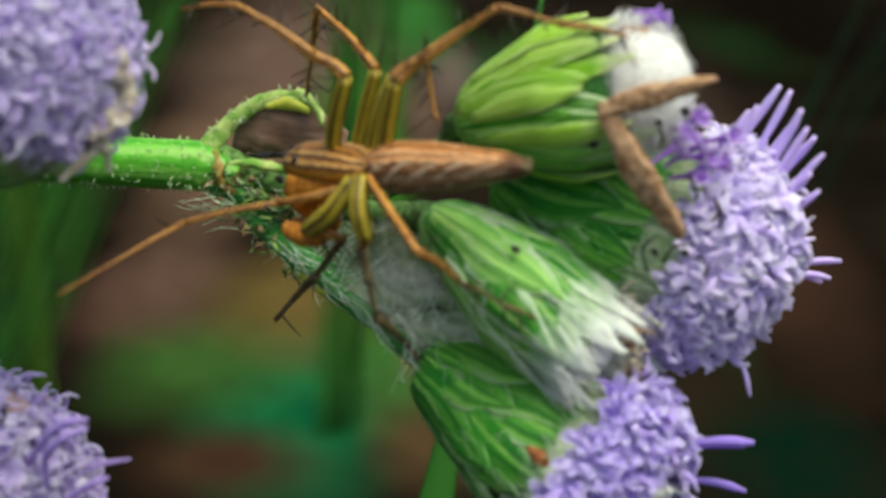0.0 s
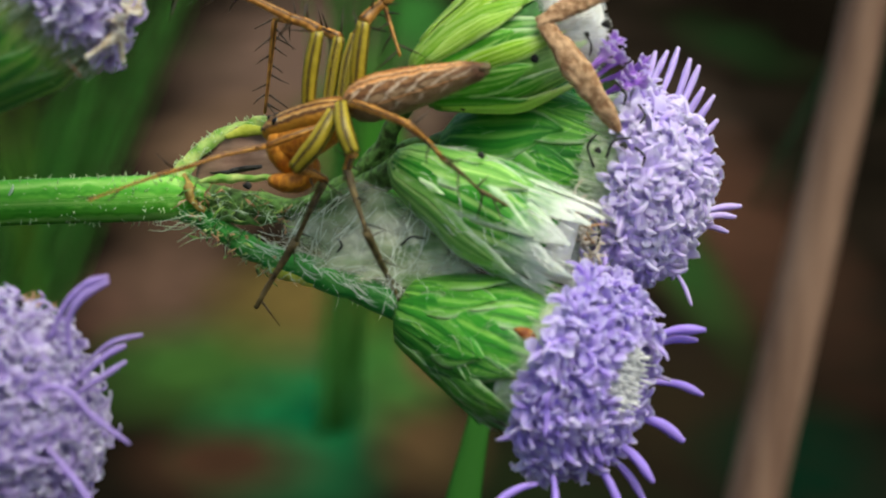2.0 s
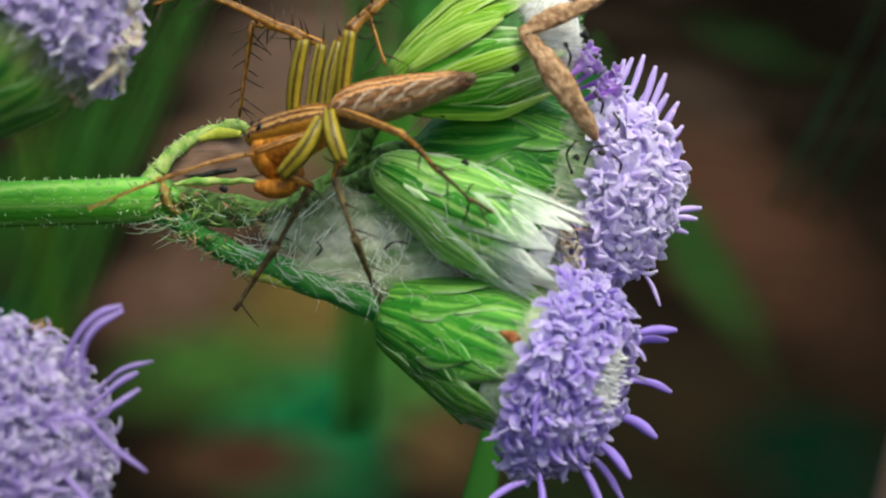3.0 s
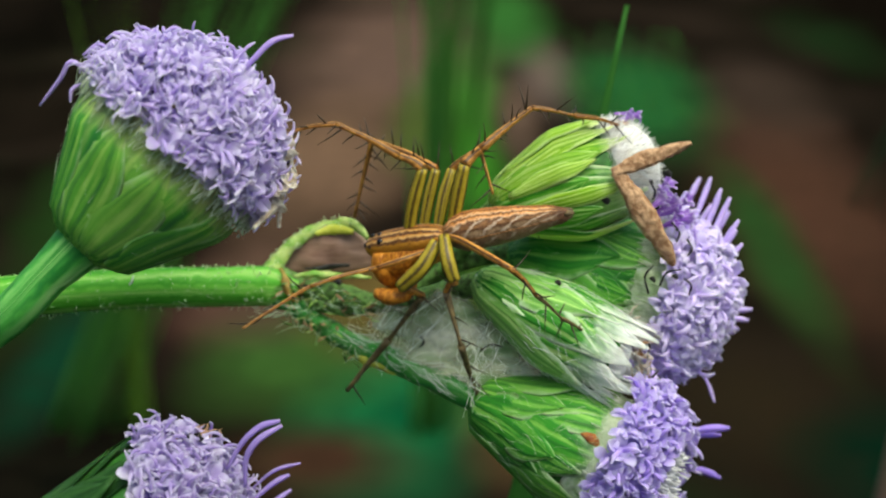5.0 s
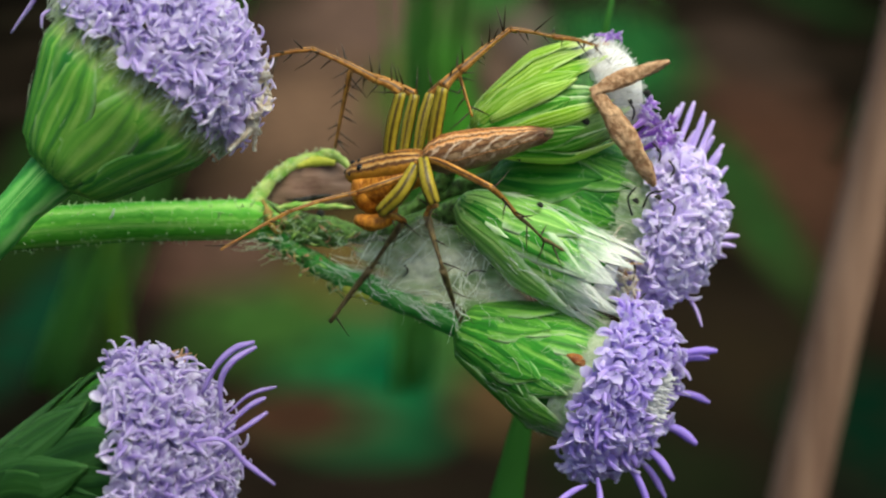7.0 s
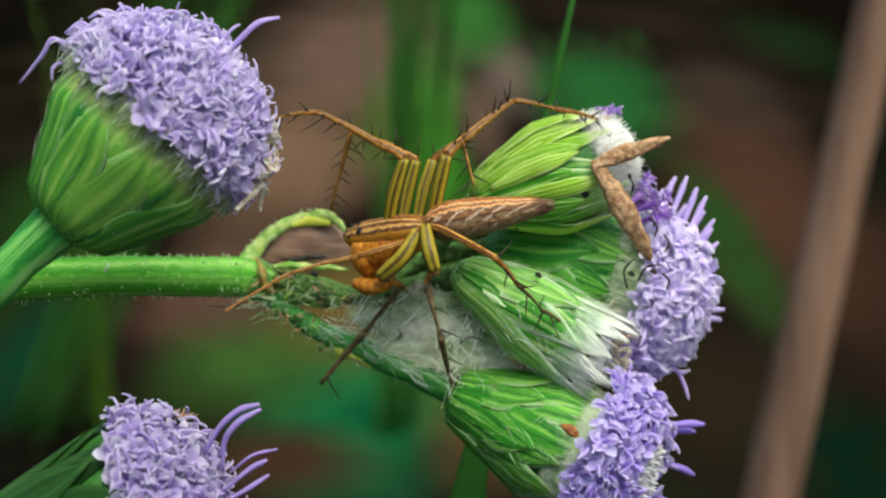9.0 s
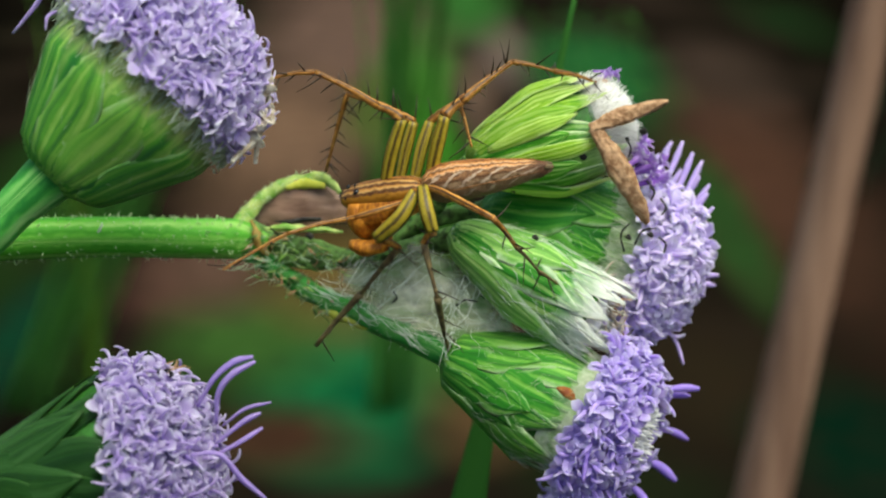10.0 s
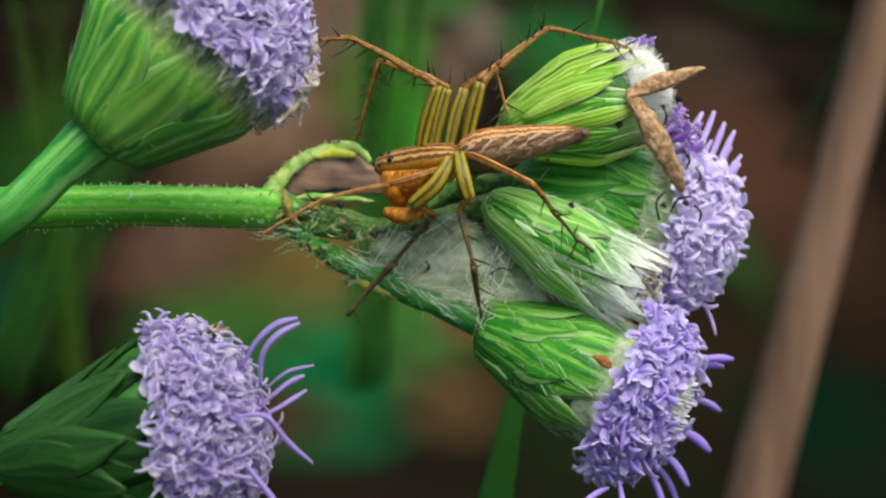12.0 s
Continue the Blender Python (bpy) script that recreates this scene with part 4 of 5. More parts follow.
for q in ((7.00, -3.60, 5.85), (7.30, -3.90, 5.75), (6.90, -4.00, 5.70), (8.30, -4.60, 2.50), (8.60, -4.40, 2.20), (8.10, -4.90, 2.20), (8.50, -3.90, 2.90), (8.90, -3.90, 1.80), (9.30, -3.40, 1.50), (8.70, -4.30, 1.30), (9.40, -2.80, 2.20)):
    p = inv @ (Vector(q) * MM)
    part("floret", kinds[rng.randrange(3)], UP, Matrix.Translation(p) @ aim((rng.uniform(-0.5, 0.5), rng.uniform(-0.5, 0.5), 0.8), rng.uniform(0, 6)) @ Matrix.Scale(0.5 if q[2] > 5 else 0.75, 4), "withered dark violet floret")
g = Geo()
p = [(inv @ (Vector(q) * MM)) / MM for q in curve([(5.60, -4.30, 5.00), (6.30, -4.40, 5.30), (6.90, -4.30, 5.45)], 5)]
g.tube(p, taper(len(p), 0.06, 0.24, 0.2, 0.08), 8, 0.5)
part("bract", g.mesh("bract", DRIED), UP, None, "dried tan bract")

# tan withered tissue between the middle head's tips and the florets of the big one
inv = M_BIG.inverted()
rng = random.Random(54)
for _ in range(46):
    q = Vector((6.75, -4.6, -2.6)).lerp(Vector((7.25, -5.0, -5.4)), rng.random()) + Vector((rng.gauss(0, 0.14), rng.gauss(0, 0.15), rng.gauss(0, 0.15)))
    d = Vector((rng.uniform(0.1, 0.8), rng.gauss(-0.2, 0.2), rng.gauss(-0.1, 0.45))).normalized() * rng.uniform(0.35, 0.9)
    g = Geo()
    p = [(inv @ (v * MM)) / MM for v in curve([q, q + d * 0.5 + Vector((0, -0.08, rng.gauss(0, 0.12))), q + d], 4)]
    r = rng.uniform(0.05, 0.13)
    g.tube(p, taper(len(p), 0.5 * r, r, 0.8 * r, 0.15 * r), 6, 0.4)
    part("withered_scale", g.mesh("withered_scale", rng.choice((WITHERED, WITHERED, DRIED))), BIG, None, "cream withered scale")

# red scars and grey tissue on the cups
inv = M_LOW.inverted()
g = Geo()
p = [(inv @ (Vector(q) * MM)) / MM for q in curve([(4.60, -6.85, -6.95), (5.10, -6.95, -7.20), (5.50, -6.90, -7.60)], 4)]
g.tube(p, taper(len(p), 0.1, 0.36, 0.2), 8, 0.6)
part("scar", g.mesh("scar", REDDISH), LOW, None, "small red brown scar on the cup's rim")
g = Geo()
rng = random.Random(77)
mid = (inv @ (Vector(SPENT) * MM)) / MM
out = (mid - Vector((0, 0, 5.6))).normalized()
for _ in range(240):
    o = Vector((rng.gauss(0, 1), rng.gauss(0, 1), rng.gauss(0, 1)))
    o = o - out * o.dot(out)
    a = mid + o.normalized() * 1.15 * math.sqrt(rng.random()) - out * 0.75
    e = a + out * rng.uniform(0.6, 1.05) + Vector((rng.gauss(0, 0.12), rng.gauss(0, 0.12), rng.gauss(0, 0.12)))
    r = rng.uniform(0.03, 0.075)
    g.tube([a, a.lerp(e, 0.5), e], [r, r, r * 0.7], 5)
tagged(part("spent_floret_patch", g.mesh("spent_floret_patch", GREY_TISSUE), LOW), "greyish patch of spent florets", kind="stuff")
# curled skin under the big head and a loose lime bract tip on the upper one
inv = M_UP.inverted()
for pts, r in (([(2.60, -4.60, 3.90), (4.00, -4.40, 4.80), (4.90, -4.20, 5.45)], 0.3), ([(3.20, -5.00, 4.00), (4.60, -4.80, 4.90), (5.30, -4.70, 5.20)], 0.28)):
    g = Geo()
    p = [(inv @ (Vector(q) * MM)) / MM for q in curve(pts, 6)]
    g.tube(p, taper(len(p), 0.1, r, 0.8 * r, 0.03), 8, 0.3)
    part("bract", g.mesh("bract", BRACT_LIME), UP)


# ---- side heads on stalks of their own ----
def side_head(name_label, base, mouth, radius, stalk, stalk_r, flowers, seed, rows, top, mat=BRACT_SIDE, knee=0.9, waist=0.24):
    root = tagged(new("side_flower_head"), name_label, "flower")
    head, m, length = flower_head(root, base, mouth, radius, mat, seed, top, rows, 11, 2.0, 0.006, flowers, "", "", knee, waist)
    g = Geo()
    p = curve(stalk, 8)
    g.tube(p, taper(len(p), *stalk_r), 14)
    part("stalk", g.mesh("stalk", BRANCH_GREEN), root)
    return root, head, m


SIDE_ROWS = ((0.0, 0.8, 0.03), (0.03, 0.97, 0.04), (0.1, 1.12, 0.04))
side_up, HEAD_L, M_L = side_head("lavender flower head in a pale green cup on its stalk", (-14.20, -12.00, 0.70), (-10.60, -11.60, 4.55), 3.55,
                                 [(-26.00, -6.00, -5.60), (-21.00, -10.00, -3.90), (-17.20, -12.00, -1.95), (-15.40, -12.20, -0.30), (-14.00, -12.00, 1.00)], (0.9, 0.85, 0.8, 0.8, 1.05),
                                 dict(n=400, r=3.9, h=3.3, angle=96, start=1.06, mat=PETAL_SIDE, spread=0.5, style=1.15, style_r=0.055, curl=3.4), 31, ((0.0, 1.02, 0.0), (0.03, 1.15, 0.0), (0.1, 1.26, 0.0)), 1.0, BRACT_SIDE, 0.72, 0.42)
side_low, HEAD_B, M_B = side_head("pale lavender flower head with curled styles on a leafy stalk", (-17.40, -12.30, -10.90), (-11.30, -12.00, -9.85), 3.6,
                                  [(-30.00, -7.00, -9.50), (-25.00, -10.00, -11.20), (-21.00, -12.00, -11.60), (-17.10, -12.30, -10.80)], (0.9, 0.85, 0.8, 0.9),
                                  dict(n=330, r=3.7, h=3.2, angle=92, start=1.0, mat=PETAL_SIDE_DIMMED, spread=0.5, style=1.15, style_r=0.06, curl=3.0), 32, SIDE_ROWS, 1.0, BRACT_DIMMED)
for pts, r in (([(-12.20, -12.20, 5.60), (-13.30, -12.60, 6.90), (-14.10, -12.80, 7.60), (-14.60, -12.60, 7.00), (-15.50, -12.20, 6.05)], 0.11), ([(-8.80, -12.20, 6.00), (-8.00, -12.40, 7.00), (-7.40, -12.60, 7.60), (-6.70, -12.70, 8.20), (-5.95, -12.60, 8.40)], 0.12),
               ([(-12.20, -11.60, 6.60), (-12.90, -11.80, 7.90), (-13.30, -12.00, 8.30), (-13.90, -12.00, 7.90)], 0.09), ([(-11.60, -11.40, 7.00), (-12.10, -11.40, 8.30), (-12.60, -11.60, 8.75), (-13.10, -11.70, 8.50)], 0.09),
               ([(-11.00, -11.20, 7.20), (-11.40, -11.20, 8.60), (-11.80, -11.40, 8.95), (-12.20, -11.50, 8.70)], 0.08), ([(-10.20, -11.00, 7.20), (-10.30, -11.00, 8.60), (-10.60, -11.10, 8.95), (-11.00, -11.20, 8.80)], 0.08), ([(-9.40, -11.20, 6.90), (-9.30, -11.20, 8.00), (-9.50, -11.20, 8.55)], 0.08), ([(-12.80, -12.20, 5.80), (-13.60, -12.60, 6.70), (-14.10, -12.80, 6.60), (-14.20, -12.80, 6.10)], 0.09),
               ([(-7.70, -11.60, 4.20), (-6.90, -11.60, 4.60), (-6.55, -11.60, 4.30)], 0.08), ([(-7.60, -11.80, 3.20), (-6.80, -11.80, 3.40), (-6.60, -11.80, 2.90)], 0.08)):
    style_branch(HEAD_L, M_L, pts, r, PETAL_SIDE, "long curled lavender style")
for pts, r in (([(-8.60, -13.20, -7.40), (-8.00, -13.40, -6.40), (-7.30, -13.40, -5.80), (-6.60, -13.40, -5.60)], 0.15), ([(-7.90, -13.40, -8.00), (-7.80, -13.70, -6.90), (-7.30, -13.80, -6.20), (-6.50, -13.60, -5.75)], 0.15),
               ([(-7.80, -12.40, -8.20), (-7.00, -12.20, -7.60), (-6.10, -11.80, -7.40)], 0.09), ([(-8.00, -13.00, -8.80), (-7.00, -12.80, -8.00), (-6.40, -12.60, -7.70)], 0.13), ([(-8.00, -13.20, -9.20), (-7.10, -13.20, -8.70), (-6.30, -12.90, -8.20)], 0.12),
               ([(-8.60, -15.00, -8.90), (-7.60, -14.90, -8.90), (-6.90, -14.40, -9.80), (-6.00, -13.80, -10.70)], 0.13), ([(-8.30, -14.60, -10.60), (-7.50, -14.60, -11.60), (-6.90, -14.40, -12.60)], 0.15)):
    style_branch(HEAD_B, M_B, pts, r, PETAL_SIDE_DIMMED, "long curled lavender style")
cup_fuzz(HEAD_L, 3.55, 5.3, 1.0, 0.72, 0.42, 120, 94)
fringe(HEAD_L, 3.86, 4.75, 900, 64, FLUFF, 1.0, "pale fluff under the florets")
for head, m, q in ((HEAD_L, M_L, [(-8.60, -12.20, 1.70), (-8.30, -12.00, 1.35), (-8.10, -11.90, 1.00)]),):
    inv = m.inverted()
    g = Geo()
    p = [(inv @ (Vector(k) * MM)) / MM for k in curve(q, 4)]
    g.tube(p, taper(len(p), 0.1, 0.08, 0.03), 6)
    part("bract_tip", g.mesh("bract_tip", DRIED), head, None, "dried dark bract tip")


inv = M_L.inverted()
rng = random.Random(44)
kinds = [floret_mesh(rng, WITHERED, 0.4, 0.6, 0.05, 2.5) for _ in range(3)]
for q in ((-6.55, -11.5, 4.5), (-6.40, -11.8, 4.05), (-6.30, -11.4, 3.6), (-6.35, -11.9, 3.1), (-6.60, -12.3, 2.6), (-6.85, -12.2, 2.15)):
    part("floret", kinds[rng.randrange(3)], HEAD_L, Matrix.Translation(inv @ (Vector(q) * MM)) @ aim((rng.uniform(-0.5, 0.8), rng.uniform(-0.6, 0.6), 0.6), rng.uniform(0, 6)) @ Matrix.Scale(0.9, 4), "withered cream floret")
for pts in ([(-10.7, -15.2, 5.9), (-10.5, -15.2, 6.5), (-10.2, -14.9, 6.9)], [(-8.6, -15.0, 4.5), (-8.2, -14.9, 4.75), (-7.8, -14.6, 4.8)]):
    g = Geo()
    p = [(inv @ (q * MM)) / MM for q in curve(pts, 4)]
    g.tube(p, taper(len(p), 0.03, 0.06, 0.03), 6)
    part("withered_style", g.mesh("withered_style", SPECK_OR_SHADE), HEAD_L, None, "dark withered style")
inv = M_B.inverted()
for mat_, n, lab in ((DRIED, 14, "tan withered bits among the florets"), (SPECK_OR_SHADE, 8, "dark withered bits among the florets")):
    g = Geo()
    for _ in range(n):
        a = Vector((-10.1 + rng.gauss(0, 0.45), -12.4 + rng.gauss(0, 0.5), -6.35 + rng.gauss(0, 0.1)))
        d = Vector((rng.gauss(0, 0.5), rng.gauss(0, 0.3), rng.uniform(0.2, 0.8))) * rng.uniform(0.4, 0.8)
        p = [(inv @ (q * MM)) / MM for q in curve([a, a + d * 0.5 + Vector((rng.gauss(0, 0.1), 0, 0)), a + d], 3)]
        r = rng.uniform(0.025, 0.07)
        g.tube(p, taper(len(p), 0.5 * r, r, 0.3 * r), 5)
    tagged(part("withered_bits", g.mesh("withered_bits", mat_), HEAD_B), lab, kind="stuff")


# ---- dried pieces, specks and silk ----
def dried_piece(pts, r, label, seed):
    rng = random.Random(seed)
    g = Geo()
    p = curve(pts, 9)
    base = p[0].copy()
    n = len(p)
    rings, grains = [], []
    d = (p[-1] - p[0]).normalized()
    side = d.cross(Vector((0, 1, 0))).normalized()
    up = side.cross(d)
    for i, c in enumerate(p):
        q = i / (n - 1)
        w = r * (0.12 + 0.88 * math.sin(math.pi * min(1, 0.16 + 0.82 * q)) ** 0.75)
        ring = []
        for k in range(12):
            a = 6.28319 * k / 12 + 0.5 * q
            fold = 1 + 0.2 * math.cos(3 * a + 5 * q) + 0.12 * math.sin(5 * a - 8 * q) + rng.uniform(-0.1, 0.1)
            ring.append(c - base + (side * math.cos(a) + up * math.sin(a) * 0.55) * w * fold)
        rings.append(ring)
        grains.append([(k / 12, q, 0) for k in range(12)])
    g.rings(rings, grains)
    ob = tagged(new("dried_floret", g.mesh("dried_floret", DRIED)), label, "dried flower", "dried florets")
    PLANT_THINGS.append((ob, base))


dried_piece([(6.15, -6.20, 3.35), (7.10, -6.10, 1.90), (8.00, -5.60, 0.50), (8.50, -5.10, -0.45)], 0.4, "wrinkled tan dried floret hanging over the purple head", 5)
dried_piece([(6.00, -6.20, 3.30), (7.10, -6.20, 3.80), (8.20, -6.00, 4.20), (9.20, -5.80, 4.50)], 0.3, "slender tan dried floret jutting from the seed head", 6)

SPOTS = ((3.80, -6.35, -1.03), (4.72, -4.40, 0.79), (5.75, -5.60, 2.25), (5.30, -5.60, 2.50), (8.28, -5.10, 3.33), (8.70, -4.80, 1.00), (-5.50, -2.10, -1.05), (7.60, -5.30, 3.00), (8.60, -5.00, -0.90), (-3.00, -3.40, -1.00), (3.00, -4.40, 0.90), (7.70, -5.00, -1.00))
for k, q in enumerate(SPOTS):
    rng = random.Random(50 + k)
    g = Geo()
    r = rng.uniform(0.07, 0.12)
    g.blob((0, 0, 0), ((r * 1.4, 0, 0), (0, r, 0), (0, 0, r * 1.1)), 8, 5)
    g.blob((r * 0.9, -0.02, -r * 0.7), ((r * 0.8, 0, 0), (0, r * 0.6, 0), (0, 0, r * 0.6)), 7, 4)
    g.rough(r * 0.7, 9.0)
    ob = tagged(new("dirt_speck", g.mesh("dirt_speck", SPECK_OR_SHADE)), "tiny black speck of dirt stuck to the plant", "dirt", "dirt specks")
    PLANT_THINGS.append((ob, Vector(q)))
for pts in ([(-1.90, -3.30, -3.35), (-1.75, -3.40, -3.60), (-1.95, -3.40, -3.85)], [(0.70, -5.10, -3.85), (1.10, -5.30, -3.60), (1.60, -5.30, -3.70)], [(7.55, -5.00, -1.60), (7.40, -5.20, -0.90), (7.75, -5.20, -0.45)], [(8.00, -5.00, -1.30), (8.30, -5.10, -0.75), (8.90, -4.80, -0.65)],
            [(7.55, -5.40, 3.00), (7.75, -5.40, 2.60), (7.65, -5.30, 2.20)], [(8.50, -4.70, 1.30), (8.80, -4.80, 0.90), (8.70, -4.70, 0.50)], [(9.20, -4.00, 0.60), (9.40, -4.10, 0.20), (9.20, -4.20, -0.10)],
            [(9.00, -4.90, -1.00), (9.30, -4.80, -1.30), (9.20, -4.80, -1.70)], [(7.30, -4.60, -3.20), (7.60, -4.80, -3.70), (7.50, -4.90, -4.30)], [(7.10, -5.20, -4.90), (7.60, -5.00, -5.10), (8.00, -4.80, -4.80)], [(9.90, -3.60, -0.40), (10.20, -3.70, -0.90), (10.00, -3.90, -1.30)]):
    g = Geo()
    p = curve(pts, 4)
    base = p[0].copy()
    g.tube([q - base for q in p], taper(len(p), 0.05, 0.035, 0.055, 0.025), 6)
    ob = tagged(new("dead_thread", g.mesh("dead_thread", SPECK_OR_SHADE)), "thin dark withered thread on the flower", "withered thread", "withered threads")
    PLANT_THINGS.append((ob, base))

silk = tagged(new("silk_web"), "torn whitish spider silk spun between branch and heads", "spider web")
PLANT_THINGS.append((silk, Vector((0, 0, 0))))
rng = random.Random(8)
corners = [Vector(q) for q in ((-5.10, -1.90, -2.50), (-0.60, -4.40, -1.00), (3.60, -4.60, -4.20), (-3.90, -2.50, -4.15), (0.50, -4.60, -5.90), (3.60, -5.00, -6.00))]
for layer in range(3):
    g = Geo()
    rings, grains = [], []
    nu, nv = 22, 10
    def sheet(u, v):
        a = corners[0].lerp(corners[1], u * 2) if u < 0.5 else corners[1].lerp(corners[2], u * 2 - 1)
        b_ = corners[3].lerp(corners[4], u * 2) if u < 0.5 else corners[4].lerp(corners[5], u * 2 - 1)
        p = a.lerp(b_, v)
        p.y += 0.35 * layer + 0.25 * noise.noise(p * 0.9 + Vector((0, layer * 5, 0))) + 0.4 * math.sin(math.pi * v)
        return p
    for i in range(nu + 1):
        up_ = [sheet(i / nu, j / nv) for j in range(nv + 1)]
        rings.append(up_ + [q + Vector((0, 0.02, 0)) for q in reversed(up_)])
        fade = [min(1.0, 0.62 + 1.6 * min(i / nu, 1 - i / nu, 1.2 * j / nv, 1.2 * (1 - j / nv))) for j in range(nv + 1)]
        grains.append([(q, 0, 0) for q in fade + fade[::-1]])
    g.rings(rings, grains)
    part("silk_sheet", g.mesh("silk_sheet", SILK), silk)
g = Geo()
for _ in range(260):
    u, v = rng.uniform(0.02, 0.72), rng.uniform(0.1, 0.92)
    a = sheet(u, v) + Vector((0, -rng.uniform(0.2, 0.9), 0))
    d = Vector((rng.gauss(0.6, 0.6), rng.gauss(0, 0.25), rng.gauss(-0.2, 0.5))).normalized() * rng.uniform(0.4, 1.6)
    p = curve([a, a + d * 0.35 + Vector((rng.gauss(0, 0.1), rng.gauss(0, 0.08), rng.gauss(0, 0.14))), a + d * 0.7 + Vector((rng.gauss(0, 0.1), rng.gauss(0, 0.08), rng.gauss(0, 0.14))), a + d], 3)
    r = rng.uniform(0.004, 0.012)
    g.tube(p, taper(len(p), 0.5 * r, r, 0.4 * r), 3)
for _ in range(24):
    a = Vector((0.6 + rng.gauss(0, 0.35), -5.5 + rng.gauss(0, 0.2), rng.uniform(-5.0, -2.6)))
    d = Vector((rng.gauss(0.1, 0.3), -0.25, -1)).normalized() * rng.uniform(0.6, 1.8)
    p = curve([a, a + d * 0.4 + Vector((rng.gauss(0, 0.16), 0, rng.gauss(0, 0.1))), a + d * 0.75 + Vector((rng.gauss(0, 0.16), 0, rng.gauss(0, 0.1))), a + d], 4)
    r = rng.uniform(0.005, 0.016)
    g.tube(p, taper(len(p), 0.5 * r, r, 0.4 * r), 3)
for _ in range(46):
    u, v = rng.uniform(0.15, 0.95), rng.uniform(0.0, 0.35)
    a = sheet(u, v) + Vector((0, -rng.uniform(0.3, 0.9), 0))
    d = Vector((-rng.uniform(0.2, 1.9), rng.uniform(0.0, 0.5), -rng.uniform(0.6, 2.1)))
    p = curve([a, a + d * 0.5 + Vector((rng.gauss(0, 0.12), 0, rng.gauss(-0.1, 0.14))), a + d], 5)
    r = rng.uniform(0.006, 0.022)
    g.tube(p, taper(len(p), 0.6 * r, r, 0.8 * r, 0.3 * r), 4)
for _ in range(8):
    u = rng.uniform(0, 0.6)
    a, b_ = sheet(u, rng.random()), sheet(min(1, u + rng.uniform(0.2, 0.6)), rng.random())
    m_ = a.lerp(b_, 0.5) + Vector((rng.gauss(0, 0.3), rng.uniform(-0.6, 0.2), rng.gauss(0, 0.5)))
    p = curve([a, m_, b_], 5)
    r = rng.uniform(0.004, 0.012)
    g.tube(p, [r] * len(p), 4)
for _ in range(60):
    a = Vector((-5.6, -2.3, -3.1)).lerp(Vector((0.2, -4.3, -5.6)), rng.random()) + Vector((rng.gauss(0, 0.15), rng.gauss(0, 0.08), rng.gauss(0, 0.22)))
    b_ = a + Vector((rng.uniform(0.3, 1.3), -0.25, -rng.uniform(0.0, 0.7)))
    p = curve([a, a.lerp(b_, 0.5) + Vector((0, -0.06, rng.gauss(0, 0.1))), b_], 4)
    r = rng.uniform(0.006, 0.02)
    g.tube(p, taper(len(p), 0.4 * r, r, 0.3 * r), 4)
for _ in range(16):
    a = Vector((4.60, -6.60, -2.20)).lerp(Vector((6.00, -6.60, -5.20)), rng.random()) + Vector((rng.gauss(0, 0.2), rng.gauss(0, 0.15), rng.gauss(0, 0.2)))
    b_ = a + Vector((rng.uniform(0.4, 1.5), rng.gauss(0, 0.3), -rng.uniform(0.0, 1.0)))
    p = curve([a, a.lerp(b_, 0.5) + Vector((0, -0.1, rng.gauss(0, 0.12))), b_], 4)
    g.tube(p, [rng.uniform(0.008, 0.028)] * len(p), 4)
tagged(part("loose_silk", g.mesh("loose_silk", THREAD), silk), "loose white silk threads", kind="stuff")

# ---- the spider ----
spider = tagged(new("lynx_spider"), "brown and yellow spider with long spiny legs on the plant", "spider")
SPIDER_BASE = Vector((-1.60, -6.00, 0.20))
PLANT_THINGS.append((spider, SPIDER_BASE))


def sp(q):
    return Vector(q) - SPIDER_BASE


def body_part(name, a, b_, profile, wide, high, mat, label, lift=0.0, fold=0.0):
    """A rounded body part from a to b_, with half widths across and up; grain x runs round it from the side over the back."""
    a, b_ = sp(a), sp(b_)
    d = (b_ - a).normalized()
    up = Vector((0.10, -0.42, 1.0))
    up = (up - d * up.dot(d)).normalized()
    side = d.cross(up)
    g = Geo()
    rings, grains = [], []
    for i, (q, s) in enumerate(profile):
        c = a.lerp(b_, q) + up * lift * math.sin(math.pi * q)
        rings.append([c + side * math.cos(t) * s * wide + up * math.sin(t) * s * high for t in (6.28319 * k / 24 for k in range(24))])
        grains.append([(k / 24, q, 0) for k in range(24)])
    g.rings(rings, grains)
    if fold:
        g.rough(fold, 1.7)
        g.rough(fold * 0.4, 5.0)
    return part(name, g.mesh(name, mat), spider, None, label)


body_part("abdomen", (-0.75, -6.60, 0.95), (4.25, -7.30, 1.76), ((0.0, 0.25), (0.02, 0.5), (0.07, 0.75), (0.16, 0.95), (0.28, 1.0), (0.45, 0.93), (0.62, 0.79), (0.78, 0.62), (0.88, 0.5), (0.94, 0.43), (0.98, 0.33), (1.0, 0.18)), 0.79, 0.83, ABDOMEN,
          "tapering brown abdomen with pale stripes and a dark blunt tip", 0.0, 0.07)
for q in ((4.30, -7.20, 1.86), (4.34, -7.40, 1.74), (4.28, -7.30, 1.62)):
    g = Geo()
    a = sp(q)
    g.tube([a - Vector((0.3, 0, 0.03)), a, a + Vector((0.12, 0, 0.02))], [0.16, 0.12, 0.05], 8)
    part("spinneret", g.mesh("spinneret", LEG_DARK), spider, None, "dark blunt spinneret")
